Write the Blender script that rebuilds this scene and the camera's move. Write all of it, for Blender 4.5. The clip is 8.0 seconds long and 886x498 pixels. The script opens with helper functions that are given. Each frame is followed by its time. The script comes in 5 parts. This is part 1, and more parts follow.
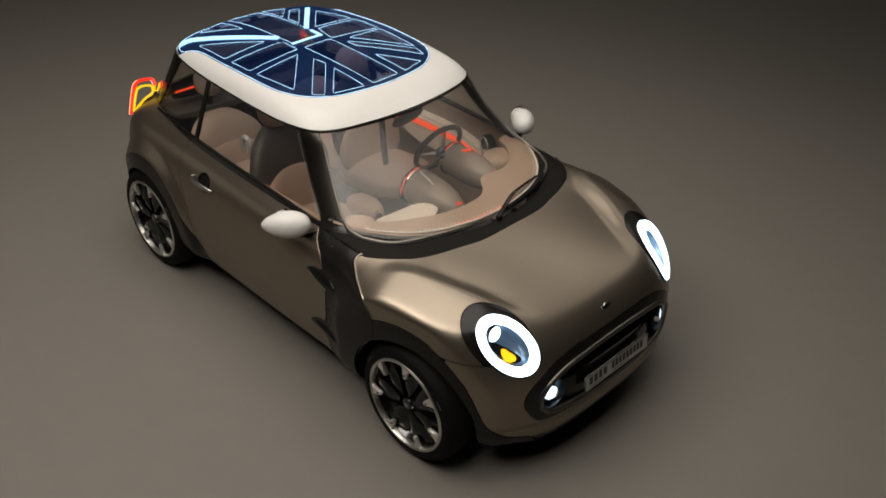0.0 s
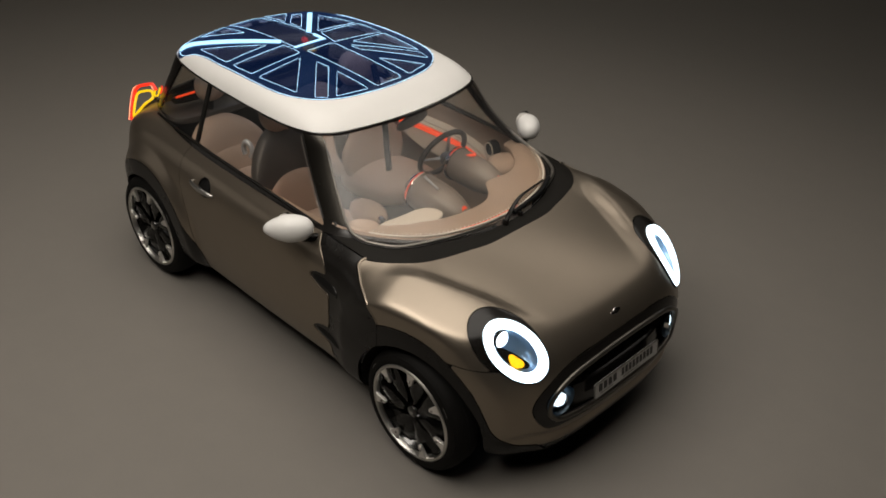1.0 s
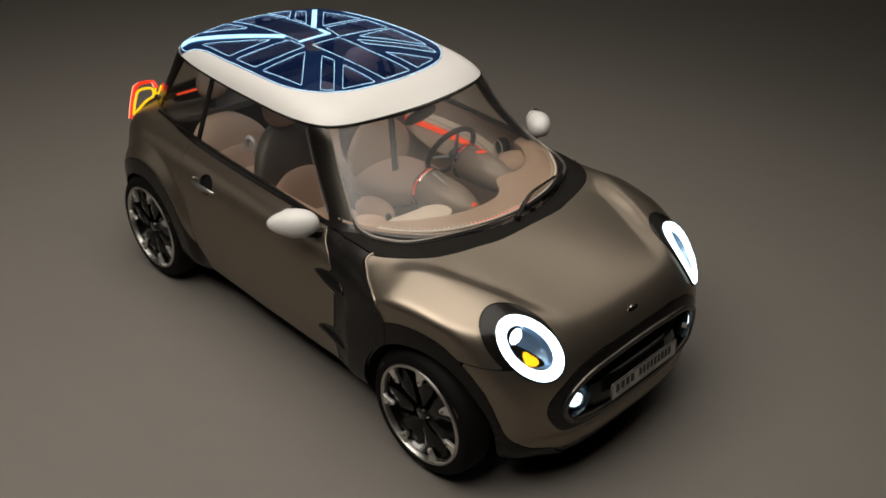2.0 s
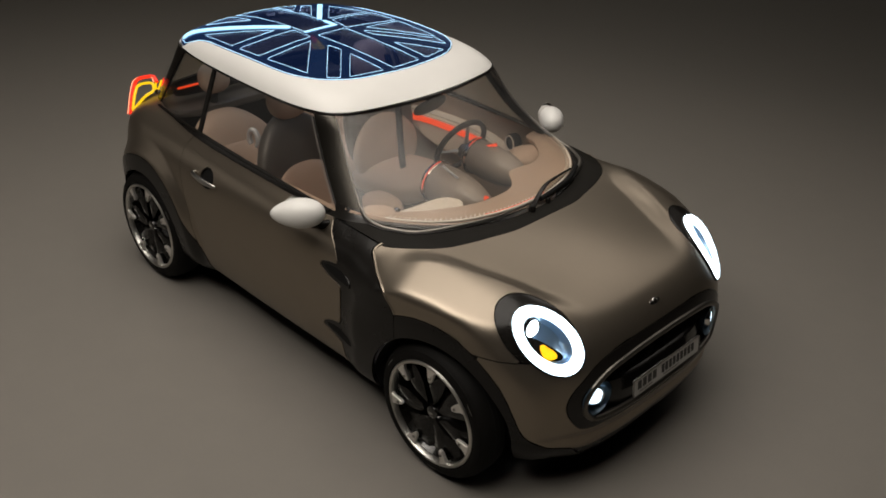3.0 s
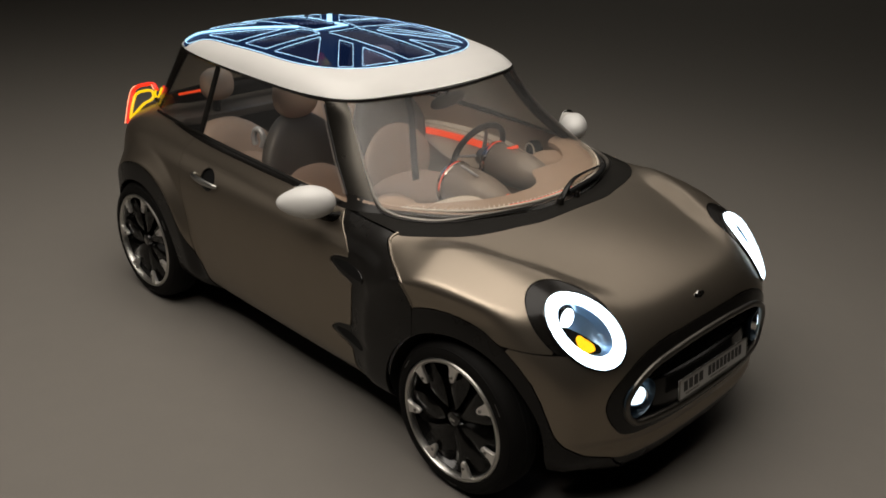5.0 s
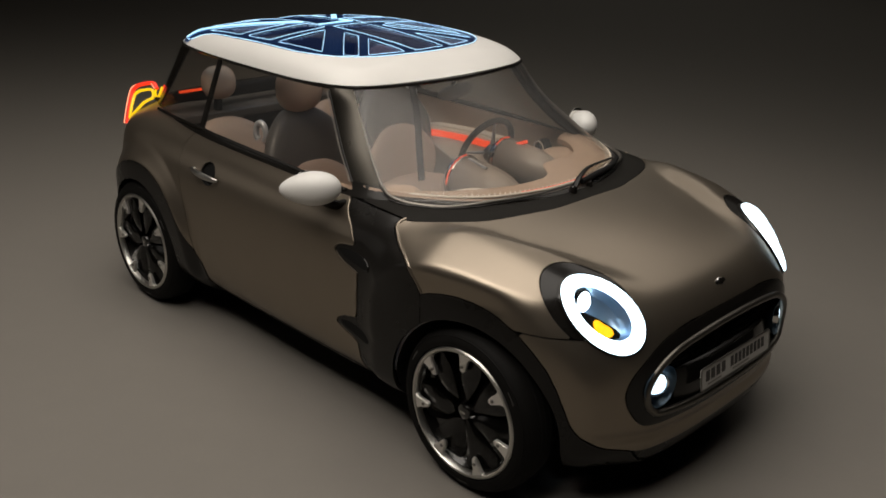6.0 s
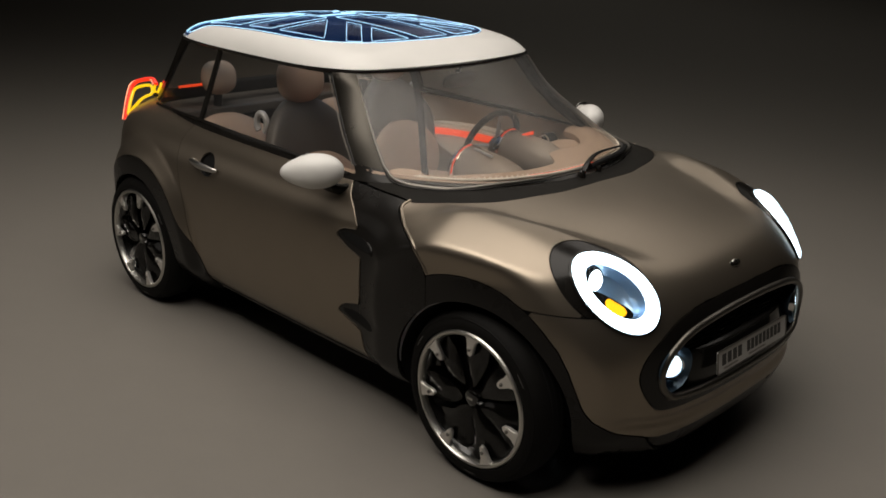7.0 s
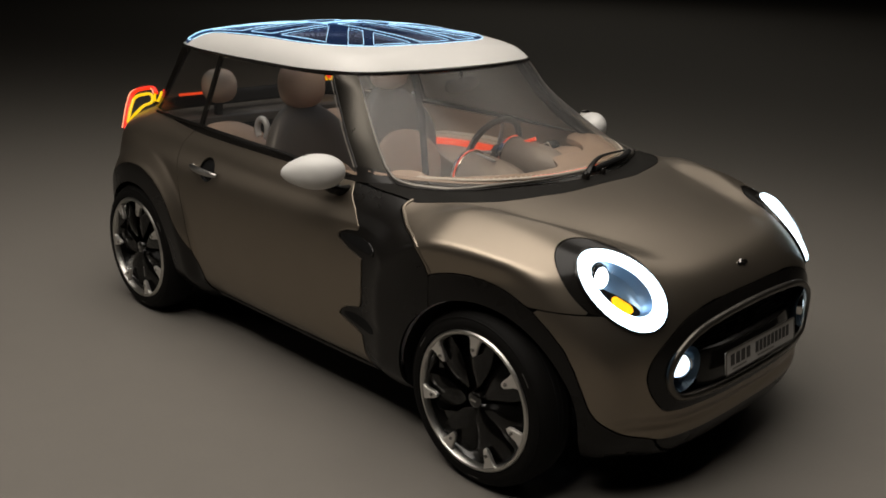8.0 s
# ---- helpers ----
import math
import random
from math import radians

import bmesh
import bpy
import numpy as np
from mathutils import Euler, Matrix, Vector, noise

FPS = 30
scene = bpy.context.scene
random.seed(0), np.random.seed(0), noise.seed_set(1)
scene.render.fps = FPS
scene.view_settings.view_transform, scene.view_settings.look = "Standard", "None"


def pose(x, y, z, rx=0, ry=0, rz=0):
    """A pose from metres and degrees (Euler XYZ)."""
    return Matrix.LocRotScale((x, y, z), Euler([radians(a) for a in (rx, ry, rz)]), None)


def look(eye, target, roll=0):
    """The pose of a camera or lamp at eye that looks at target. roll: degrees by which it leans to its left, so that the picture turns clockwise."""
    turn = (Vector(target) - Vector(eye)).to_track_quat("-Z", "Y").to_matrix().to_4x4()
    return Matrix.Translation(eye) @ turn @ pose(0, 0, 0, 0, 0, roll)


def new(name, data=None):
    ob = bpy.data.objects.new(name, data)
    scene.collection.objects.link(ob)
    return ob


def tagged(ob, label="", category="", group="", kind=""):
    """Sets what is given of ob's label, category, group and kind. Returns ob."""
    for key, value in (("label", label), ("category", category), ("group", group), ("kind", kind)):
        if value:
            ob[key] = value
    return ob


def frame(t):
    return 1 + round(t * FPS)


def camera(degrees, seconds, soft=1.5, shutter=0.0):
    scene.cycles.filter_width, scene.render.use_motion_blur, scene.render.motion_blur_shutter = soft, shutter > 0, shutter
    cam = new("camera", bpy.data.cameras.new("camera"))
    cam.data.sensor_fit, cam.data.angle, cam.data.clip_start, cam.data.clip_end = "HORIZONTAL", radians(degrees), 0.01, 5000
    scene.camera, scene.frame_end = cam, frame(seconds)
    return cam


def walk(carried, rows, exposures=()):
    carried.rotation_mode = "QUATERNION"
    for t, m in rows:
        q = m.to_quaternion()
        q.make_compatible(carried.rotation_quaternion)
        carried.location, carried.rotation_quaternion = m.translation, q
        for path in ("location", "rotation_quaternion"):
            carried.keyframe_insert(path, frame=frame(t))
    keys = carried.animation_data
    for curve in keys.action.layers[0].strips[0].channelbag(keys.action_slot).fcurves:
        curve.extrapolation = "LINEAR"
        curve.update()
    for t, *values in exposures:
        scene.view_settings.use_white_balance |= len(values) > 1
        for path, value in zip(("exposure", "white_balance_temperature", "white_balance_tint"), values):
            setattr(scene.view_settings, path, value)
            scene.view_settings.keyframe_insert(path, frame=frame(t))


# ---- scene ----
# ---- the camera and its walk ----
cam = camera(50.18, 8.0, soft=1.7)
ROWS = [
    (0.0, 3.5713, -3.0891, 3.4847, 55.655, -1.648, 45.488),
    (0.5, 3.5516, -3.0874, 3.4389, 56.175, -1.662, 45.445),
    (1.0, 3.5233, -3.0822, 3.3727, 56.805, -1.664, 45.415),
    (2.5, 3.4047, -3.0524, 3.0563, 59.037, -1.663, 45.428),
    (3.0, 3.3593, -3.0405, 2.9241, 60.044, -1.693, 45.421),
    (3.5, 3.3116, -3.0281, 2.7792, 61.315, -1.719, 45.412),
    (4.0, 3.2721, -3.0219, 2.6533, 62.606, -1.746, 45.371),
    (4.5, 3.2410, -3.0152, 2.5215, 64.099, -1.761, 45.323),
    (6.0, 3.1541, -2.9970, 2.1297, 68.219, -1.783, 45.214),
    (6.5, 3.1333, -2.9929, 2.0110, 69.288, -1.746, 45.174),
    (7.0, 3.1199, -2.9857, 1.9128, 70.300, -1.690, 45.154),
    (7.5, 3.1102, -2.9855, 1.8368, 71.352, -1.690, 45.131),
    (8.0, 3.1043, -2.9854, 1.7919, 72.173, -1.721, 45.088),
]
walk(cam, [(t, pose(x, y, z, rx, ry, rz)) for t, x, y, z, rx, ry, rz in ROWS])

# ---- world and studio lights ----
world = bpy.data.worlds.new("world")
scene.world = world
world.use_nodes = True
world.node_tree.nodes["Background"].inputs[0].default_value = (1.0, 0.93, 0.85, 1)
world.node_tree.nodes["Background"].inputs[1].default_value = 0.025


def area_lamp(name, eye, target, sx, sy, watts, colour, spread=180):
    data = bpy.data.lights.new(name, "AREA")
    data.shape, data.size, data.size_y, data.energy, data.color = "RECTANGLE", sx, sy, watts, colour
    data.spread = radians(spread)
    ob = new(name, data)
    ob.matrix_world = look(eye, target)
    return ob


WARM = (1.0, 0.92, 0.83)
area_lamp("unseen_softbox_light", (0.22, -0.85, 5.6), (0.22, -0.8, 0.0), 5.8, 4.9, 164, WARM, 145)
area_lamp("unseen_softbox_light", (-4.1, -0.3, 5.6), (-3.6, -0.3, 0.0), 2.3, 4.4, 7, WARM)
area_lamp("unseen_softbox_light", (-5.5, -5.5, 2.3), (0.0, -0.6, 0.7), 3.0, 2.2, 7, WARM)
area_lamp("unseen_softbox_light", (0.1, 3.9, 5.1), (1.0, 0.4, 0.8), 6.6, 1.8, 17, WARM, 110)
area_lamp("unseen_softbox_light", (0.55, -3.75, 5.4), (0.6, -0.5, 0.8), 4.6, 1.0, 128, WARM)
# two unseen lamps added only to lift the dark far floor
area_lamp("unseen_softbox_light", (-2.2, 12.5, 6.5), (-2.2, 12.55, 0.0), 9.0, 9.0, 26, (1.0, 0.95, 0.85))
area_lamp("unseen_softbox_light", (-14.0, 18.0, 7.8), (-14.0, 18.05, 0.0), 14.0, 14.0, 82, (1.0, 0.95, 0.85))

# ---- materials ----
def material(name):
    m = bpy.data.materials.new(name)
    m.use_nodes = True
    t = m.node_tree
    return m, t, t.nodes["Principled BSDF"]


def noise_node(t, scale, detail=4, coords="Object"):
    c = t.nodes.new("ShaderNodeTexCoord")
    n = t.nodes.new("ShaderNodeTexNoise")
    n.inputs["Scale"].default_value, n.inputs["Detail"].default_value = scale, detail
    t.links.new(c.outputs[coords], n.inputs["Vector"])
    return n.outputs["Fac"]


def ramp(t, fac, stops):
    r = t.nodes.new("ShaderNodeValToRGB")
    while len(r.color_ramp.elements) < len(stops):
        r.color_ramp.elements.new(0.5)
    for e, (p, c) in zip(r.color_ramp.elements, stops):
        e.position, e.color = p, (*c, 1) if len(c) == 3 else c
    t.links.new(fac, r.inputs[0])
    return r.outputs[0]


def bump(t, b, fac, strength, distance):
    n = t.nodes.new("ShaderNodeBump")
    n.inputs["Strength"].default_value, n.inputs["Distance"].default_value = strength, distance
    t.links.new(fac, n.inputs["Height"])
    t.links.new(n.outputs[0], b.inputs["Normal"])


def surface_material(name, colour, rough, metal=0.0, coat=0.0, grain=0.0, grain_scale=300, spread=0.08, relief=0.0, coat_rough=0.05, spec=0.5, rough_spread=0.1):
    """A surface with fine grain and broad wear in colour and roughness."""
    m, t, b = material(name)
    fine, broad = noise_node(t, grain_scale, 2), noise_node(t, 6, 5)
    mixer = t.nodes.new("ShaderNodeMath")
    mixer.operation = "MULTIPLY_ADD"
    t.links.new(fine, mixer.inputs[0])
    mixer.inputs[1].default_value = grain
    t.links.new(broad, mixer.inputs[2])
    lo = tuple(c * (1 - spread) for c in colour)
    hi = tuple(min(1, c * (1 + spread)) for c in colour)
    t.links.new(ramp(t, mixer.outputs[0], [(0.3, lo), (0.7 + grain, hi)]), b.inputs["Base Color"])
    r = t.nodes.new("ShaderNodeMapRange")
    r.inputs["To Min"].default_value, r.inputs["To Max"].default_value = rough * (1 - rough_spread), min(1, rough * (1 + rough_spread))
    t.links.new(broad, r.inputs["Value"])
    t.links.new(r.outputs[0], b.inputs["Roughness"])
    b.inputs["Metallic"].default_value = metal
    b.inputs["Coat Weight"].default_value, b.inputs["Coat Roughness"].default_value = coat, coat_rough
    b.inputs["Specular IOR Level"].default_value = spec
    if relief:
        bump(t, b, fine, relief, 0.002)
    return m


def glow(name, colour, strength, base=(0.02, 0.02, 0.02)):
    m, t, b = material(name)
    b.inputs["Base Color"].default_value = (*base, 1)
    b.inputs["Emission Color"].default_value = (*colour, 1)
    b.inputs["Emission Strength"].default_value = strength
    b.inputs["Roughness"].default_value = 0.3
    return m


def glass_material(name, tint, gloss_rough=0.01, base=0.016, added_glow=None):
    """Thin glass: tinted clear sheet whose gloss grows towards grazing angles."""
    m = bpy.data.materials.new(name)
    m.use_nodes = True
    t = m.node_tree
    t.nodes.clear()
    out = t.nodes.new("ShaderNodeOutputMaterial")
    clear, gloss, mix = t.nodes.new("ShaderNodeBsdfTransparent"), t.nodes.new("ShaderNodeBsdfGlossy"), t.nodes.new("ShaderNodeMixShader")
    weight, power, scale = t.nodes.new("ShaderNodeLayerWeight"), t.nodes.new("ShaderNodeMath"), t.nodes.new("ShaderNodeMapRange")
    weight.inputs["Blend"].default_value = 0.5
    power.operation, power.inputs[1].default_value = "POWER", 5.5
    scale.inputs["To Min"].default_value, scale.inputs["To Max"].default_value = base, 0.85
    t.links.new(weight.outputs["Facing"], power.inputs[0])
    t.links.new(power.outputs[0], scale.inputs["Value"])
    clear.inputs[0].default_value = (*tint, 1)
    gloss.inputs["Roughness"].default_value = gloss_rough
    t.links.new(scale.outputs[0], mix.inputs[0])
    t.links.new(clear.outputs[0], mix.inputs[1])
    t.links.new(gloss.outputs[0], mix.inputs[2])
    # even emission added over the clear sheet
    if added_glow:
        lit, add = t.nodes.new("ShaderNodeEmission"), t.nodes.new("ShaderNodeAddShader")
        lit.inputs["Color"].default_value, lit.inputs["Strength"].default_value = (*added_glow[0], 1), added_glow[1]
        t.links.new(mix.outputs[0], add.inputs[0])
        t.links.new(lit.outputs[0], add.inputs[1])
        t.links.new(add.outputs[0], out.inputs[0])
    else:
        t.links.new(mix.outputs[0], out.inputs[0])
    return m


PAINT = surface_material("satin_bronze_grey_metallic_paint", (0.256, 0.217, 0.172), 0.32, 0.87, 0.0, 0.2, 900, 0.03, 0.0, 0.15, rough_spread=.02)
WHITE = surface_material("warm_white_satin_paint", (0.72, 0.71, 0.685), 0.40, 0.0, 0.15, 0.1, 400, 0.02, 0.0, 0.25)
BLACK = surface_material("gloss_black_plastic", (0.009, 0.008, 0.007), 0.20, 0.0, 0.1, 0.1, 300, 0.15, spec=0.25)
CLAD = surface_material("dark_satin_cladding", (0.009, 0.0082, 0.0074), 0.28, 0.0, 0.06, 0.3, 500, 0.15, 0.05, spec=0.22)
DARK = surface_material("matt_black_liner", (0.005, 0.005, 0.005), 0.8, 0.0, 0.0, 0.3, 200, 0.2, spec=0.2)
TYRE = surface_material("tyre_rubber", (0.0045, 0.0042, 0.0038), 0.7, 0.0, 0.0, 0.4, 250, 0.25, 0.2, spec=0.12)
ALLOY = surface_material("brushed_alloy", (0.52, 0.51, 0.48), 0.34, 1.0, 0.0, 0.4, 400, 0.1)
CLAW = surface_material("bright_alloy_claw", (0.82, 0.80, 0.77), 0.42, 1.0, 0.0, 0.3, 400, 0.08)
SPOKE = surface_material("gloss_black_spoke", (0.006, 0.0055, 0.005), 0.20, 0.0, 0.6, 0.1, 300, 0.1)
SATINCHROME = surface_material("satin_chrome", (0.50, 0.49, 0.47), 0.30, 1.0, 0.0, 0.1, 300, 0.05)
CHROME = surface_material("chrome", (0.72, 0.71, 0.69), 0.10, 1.0, 0.0, 0.1, 200, 0.03)
FABRIC = surface_material("taupe_fabric", (0.36, 0.268, 0.205), 0.85, 0.0, 0.0, 0.6, 700, 0.10, 0.2)
DARKFABRIC = surface_material("charcoal_leather", (0.05, 0.046, 0.042), 0.5, 0.0, 0.0, 0.5, 400, 0.15, 0.12)
CREAM = surface_material("cream_trim", (0.62, 0.55, 0.46), 0.45, 0.0, 0.1, 0.2, 300, 0.04)
SATIN = surface_material("satin_silver_trim", (0.52, 0.53, 0.54), 0.42, 0.4, 0.0, 0.2, 300, 0.05)
GLASS = glass_material("clear_glass", (0.93, 0.905, 0.87), 0.32, 0.034)
# faint blue emission stands in for light spread through the roof panes
ROOFGLASS = glass_material("blue_tinted_roof_glass", (0.60, 0.64, 0.78), 0.06, 0.05, ((0.12, 0.30, 1.0), 0.018))
RING = glow("headlamp_ring_light", (0.66, 0.86, 1.0), 4.0, (0.8, 0.8, 0.8))
BULB = glow("headlamp_bulb_light", (0.80, 0.92, 1.0), 6.0, (0.8, 0.8, 0.8))
FOGBULB = glow("fog_lamp_light", (0.72, 0.88, 1.0), 2.2, (0.8, 0.8, 0.8))
AMBER = glow("amber_lamp", (1.0, 0.50, 0.0), 1.05, (0.8, 0.4, 0.02))
REDGLOW = glow("red_tail_light", (1.0, 0.025, 0.005), 1.15)
YELLOWGLOW = glow("yellow_tail_light", (1.0, 0.60, 0.0), 1.1)
ORANGE = glow("orange_accent_light", (1.0, 0.075, 0.012), 0.85)
BLUEGLOW = glow("blue_white_light_line", (0.45, 0.75, 1.0), 2.2)
FLOOR = surface_material("grey_studio_floor", (0.172, 0.159, 0.140), 0.72, 0.0, 0.0, 0.25, 60, 0.05, 0.02)
WALL = surface_material("grey_studio_wall", (0.12, 0.11, 0.10), 0.8, 0.0, 0.0, 0.25, 30, 0.05)

# ---- mesh tools ----


def curve_points(pts, per=8, closed=False):
    """Catmull-Rom curve through points."""
    p = np.array(pts, float)
    n = len(p)
    out = []
    for i in range(n if closed else n - 1):
        a, b, c, d = (p[(i + j) % n] if closed else p[min(max(i + j, 0), n - 1)] for j in (-1, 0, 1, 2))
        for s in np.linspace(0, 1, per, endpoint=False):
            out.append(0.5 * (2 * b + (c - a) * s + (2 * a - 5 * b + 4 * c - d) * s ** 2 + (3 * b - a - 3 * c + d) * s ** 3))
    if not closed:
        out.append(p[-1])
    return np.array(out)


class Flat:
    """Signed distance to a closed outline in a plane, looked up on a grid."""

    def __init__(self, poly, step=0.008, margin=0.5, soften=0):
        p = np.array(poly, float)
        lo, hi = p.min(0) - margin, p.max(0) + margin
        n = np.ceil((hi - lo) / step).astype(int) + 1
        gx, gy = np.meshgrid(lo[0] + step * np.arange(n[0]), lo[1] + step * np.arange(n[1]), indexing="ij")
        best, inside = np.full(gx.shape, 1e9), np.zeros(gx.shape, bool)
        for (ax, ay), (bx, by) in zip(p, np.roll(p, -1, 0)):
            dx, dy = bx - ax, by - ay
            l2 = dx * dx + dy * dy
            if l2 < 1e-14:
                continue
            s = np.clip(((gx - ax) * dx + (gy - ay) * dy) / l2, 0, 1)
            best = np.minimum(best, (gx - ax - s * dx) ** 2 + (gy - ay - s * dy) ** 2)
            if abs(dy) > 1e-12:
                inside ^= ((ay > gy) != (by > gy)) & (gx < dx * (gy - ay) / dy + ax)
        self.d = np.sqrt(best) * np.where(inside, -1, 1)
        for _ in range(soften):
            for a in (0, 1):
                e = np.concatenate([self.d.take([0], a), self.d, self.d.take([-1], a)], a)
                k = self.d.shape[a]
                self.d = .25 * e.take(range(k), a) + .5 * self.d + .25 * e.take(range(2, k + 2), a)
        self.lo, self.step, self.n = lo, step, n

    def __call__(self, x, y):
        u = (x - self.lo[0]) / self.step
        v = (y - self.lo[1]) / self.step
        uc, vc = np.clip(u, 0, self.n[0] - 1.001), np.clip(v, 0, self.n[1] - 1.001)
        i, j = uc.astype(int), vc.astype(int)
        a, b, d = uc - i, vc - j, self.d
        val = (d[i, j] * (1 - a) + d[i + 1, j] * a) * (1 - b) + (d[i, j + 1] * (1 - a) + d[i + 1, j + 1] * a) * b
        return val + np.hypot(u - uc, v - vc) * self.step


def smax(a, b, k):
    h = np.maximum(k - np.abs(a - b), 0) / k
    return np.maximum(a, b) + h * h * k * 0.25


def smin(a, b, k):
    return -smax(-a, -b, k)


def step01(a, b, x):
    t = np.clip((x - a) / (b - a), 0, 1)
    return t * t * (3 - 2 * t)


def gradient(field, v, e=0.002):
    g = np.empty_like(v)
    for i in range(3):
        d = np.zeros(3)
        d[i] = e
        a, b = v + d, v - d
        g[:, i] = (field(*a.T) - field(*b.T)) / (2 * e)
    return g


def skin(field, lo, hi, h, rounds=2):
    """Triangles on the zero level of a field: one vertex in each cell that the level crosses, drawn onto the level."""
    ax = [np.arange(l, u + h, h) for l, u in zip(lo, hi)]
    n = [len(a) for a in ax]
    val = np.empty(n, np.float32)
    for i in range(0, n[0], 40):
        val[i:i + 40] = field(*np.meshgrid(ax[0][i:i + 40], ax[1], ax[2], indexing="ij"))
    neg = val < 0
    s = np.zeros([k - 1 for k in n], np.int8)
    for dx in (0, 1):
        for dy in (0, 1):
            for dz in (0, 1):
                s += neg[dx:n[0] - 1 + dx, dy:n[1] - 1 + dy, dz:n[2] - 1 + dz]
    act = (s > 0) & (s < 8)
    ids = np.full(act.shape, -1, np.int64)
    cell = np.argwhere(act)
    ids[act] = np.arange(len(cell))
    total, count = np.zeros((len(cell), 3)), np.zeros(len(cell))
    for a in range(3):
        for p in (0, 1):
            for q in (0, 1):
                o = np.zeros(3, int)
                o[(a + 1) % 3], o[(a + 2) % 3] = p, q
                e = np.zeros(3, int)
                e[a] = 1
                c0, c1 = cell + o, cell + o + e
                f0, f1 = val[tuple(c0.T)].astype(float), val[tuple(c1.T)].astype(float)
                hit = (f0 < 0) != (f1 < 0)
                s01 = np.where(hit, f0 / np.where(hit, f0 - f1, 1), 0)
                total += np.where(hit[:, None], c0 + s01[:, None] * e, 0)
                count += hit
    v = np.array(lo) + total / count[:, None] * h
    quads = []
    for a in range(3):
        b, c = (a + 1) % 3, (a + 2) % 3
        up = np.moveaxis(neg, (a, b, c), (0, 1, 2))
        idc = np.moveaxis(ids, (a, b, c), (0, 1, 2))
        cross = up[:-1, 1:-1, 1:-1] != up[1:, 1:-1, 1:-1]
        i, j, k = np.nonzero(cross)
        q = np.stack([idc[i, j, k], idc[i, j + 1, k], idc[i, j + 1, k + 1], idc[i, j, k + 1]], 1)
        flip = ~up[i, j + 1, k + 1]
        q[flip] = q[flip][:, ::-1]
        quads.append(q)
    q = np.concatenate(quads)
    q = q[(q >= 0).all(1)]
    e = np.concatenate([q[:, [0, 1]], q[:, [1, 2]], q[:, [2, 3]], q[:, [3, 0]]])
    for i in range(rounds + 5):
        if i < 5:
            mean = np.stack([np.bincount(e[:, 0], v[e[:, 1], c], len(v)) + np.bincount(e[:, 1], v[e[:, 0], c], len(v)) for c in range(3)], 1)
            degree = np.bincount(e[:, 0], minlength=len(v)) + np.bincount(e[:, 1], minlength=len(v))
            v = np.where(degree[:, None] > 5, .4 * v + .6 * mean / np.maximum(degree, 1)[:, None], v)
        g = gradient(field, v)
        v = v - np.clip((field(*v.T) / np.maximum((g * g).sum(1), 1e-6))[:, None] * g, -h, h)
    long = np.linalg.norm(v[q[:, 0]] - v[q[:, 2]], axis=1) > np.linalg.norm(v[q[:, 1]] - v[q[:, 3]], axis=1)
    q[long] = q[long][:, [1, 2, 3, 0]]
    return v, np.concatenate([q[:, [0, 1, 2]], q[:, [0, 2, 3]]])


def cut(v, f, g):
    """The part of a triangle mesh where g < 0; g is one number a vertex or a function of x, y, z."""
    d = g(*v.T) if callable(g) else g
    inn = d < 0
    c = inn[f].sum(1)
    whole, mixed = f[c == 3], f[(c > 0) & (c < 3)]
    if len(mixed):
        e = np.sort(np.concatenate([mixed[:, [0, 1]], mixed[:, [1, 2]], mixed[:, [2, 0]]]), 1)
        e = e[inn[e[:, 0]] != inn[e[:, 1]]]
        key = np.unique(e[:, 0] * len(v) + e[:, 1])
        a, b = key // len(v), key % len(v)
        s = d[a] / (d[a] - d[b])
        extra = v[a] + s[:, None] * (v[b] - v[a])

        def mid(p, q):
            lo, hi = np.minimum(p, q), np.maximum(p, q)
            return len(v) + np.searchsorted(key, lo * len(v) + hi)
        tris = []
        m = inn[mixed]
        one = m.sum(1) == 1
        for want, pick in ((True, mixed[one]), (False, mixed[~one])):
            if not len(pick):
                continue
            odd = np.argmax(inn[pick] == want, 1)
            r = np.arange(len(pick))
            p0, p1, p2 = pick[r, odd], pick[r, (odd + 1) % 3], pick[r, (odd + 2) % 3]
            m1, m2 = mid(p0, p1), mid(p0, p2)
            if want:
                tris.append(np.stack([p0, m1, m2], 1))
            else:
                tris += [np.stack([m1, p1, p2], 1), np.stack([m1, p2, m2], 1)]
        v2, f2 = np.concatenate([v, extra]), np.concatenate([whole] + tris)
    else:
        v2, f2 = v, whole
    used, inv = np.unique(f2.ravel(), return_inverse=True)
    return v2[used], inv.reshape(-1, 3)


def mirrored(v, f):
    return v * np.array([1, -1, 1]), f[:, ::-1]


def both(v, f):
    """A half at y <= 0 and its mirror image as one sheet, welded along y = 0."""
    v = v.copy()
    v[np.abs(v[:, 1]) < 1e-4, 1] = 0
    w, g = mirrored(v, f)
    n = len(v)
    mapping = np.arange(n) + n
    mid = v[:, 1] == 0
    mapping[mid] = np.nonzero(mid)[0]
    f2 = np.concatenate([f, mapping[g]])
    v2 = np.concatenate([v, w])
    used, inv = np.unique(f2.ravel(), return_inverse=True)
    return v2[used], inv.reshape(-1, 3)


def vertex_normals(v, f):
    fn = np.cross(v[f[:, 1]] - v[f[:, 0]], v[f[:, 2]] - v[f[:, 0]])
    n = np.zeros_like(v)
    for i in range(3):
        np.add.at(n, f[:, i], fn)
    return n / np.maximum(np.linalg.norm(n, axis=1, keepdims=True), 1e-12)


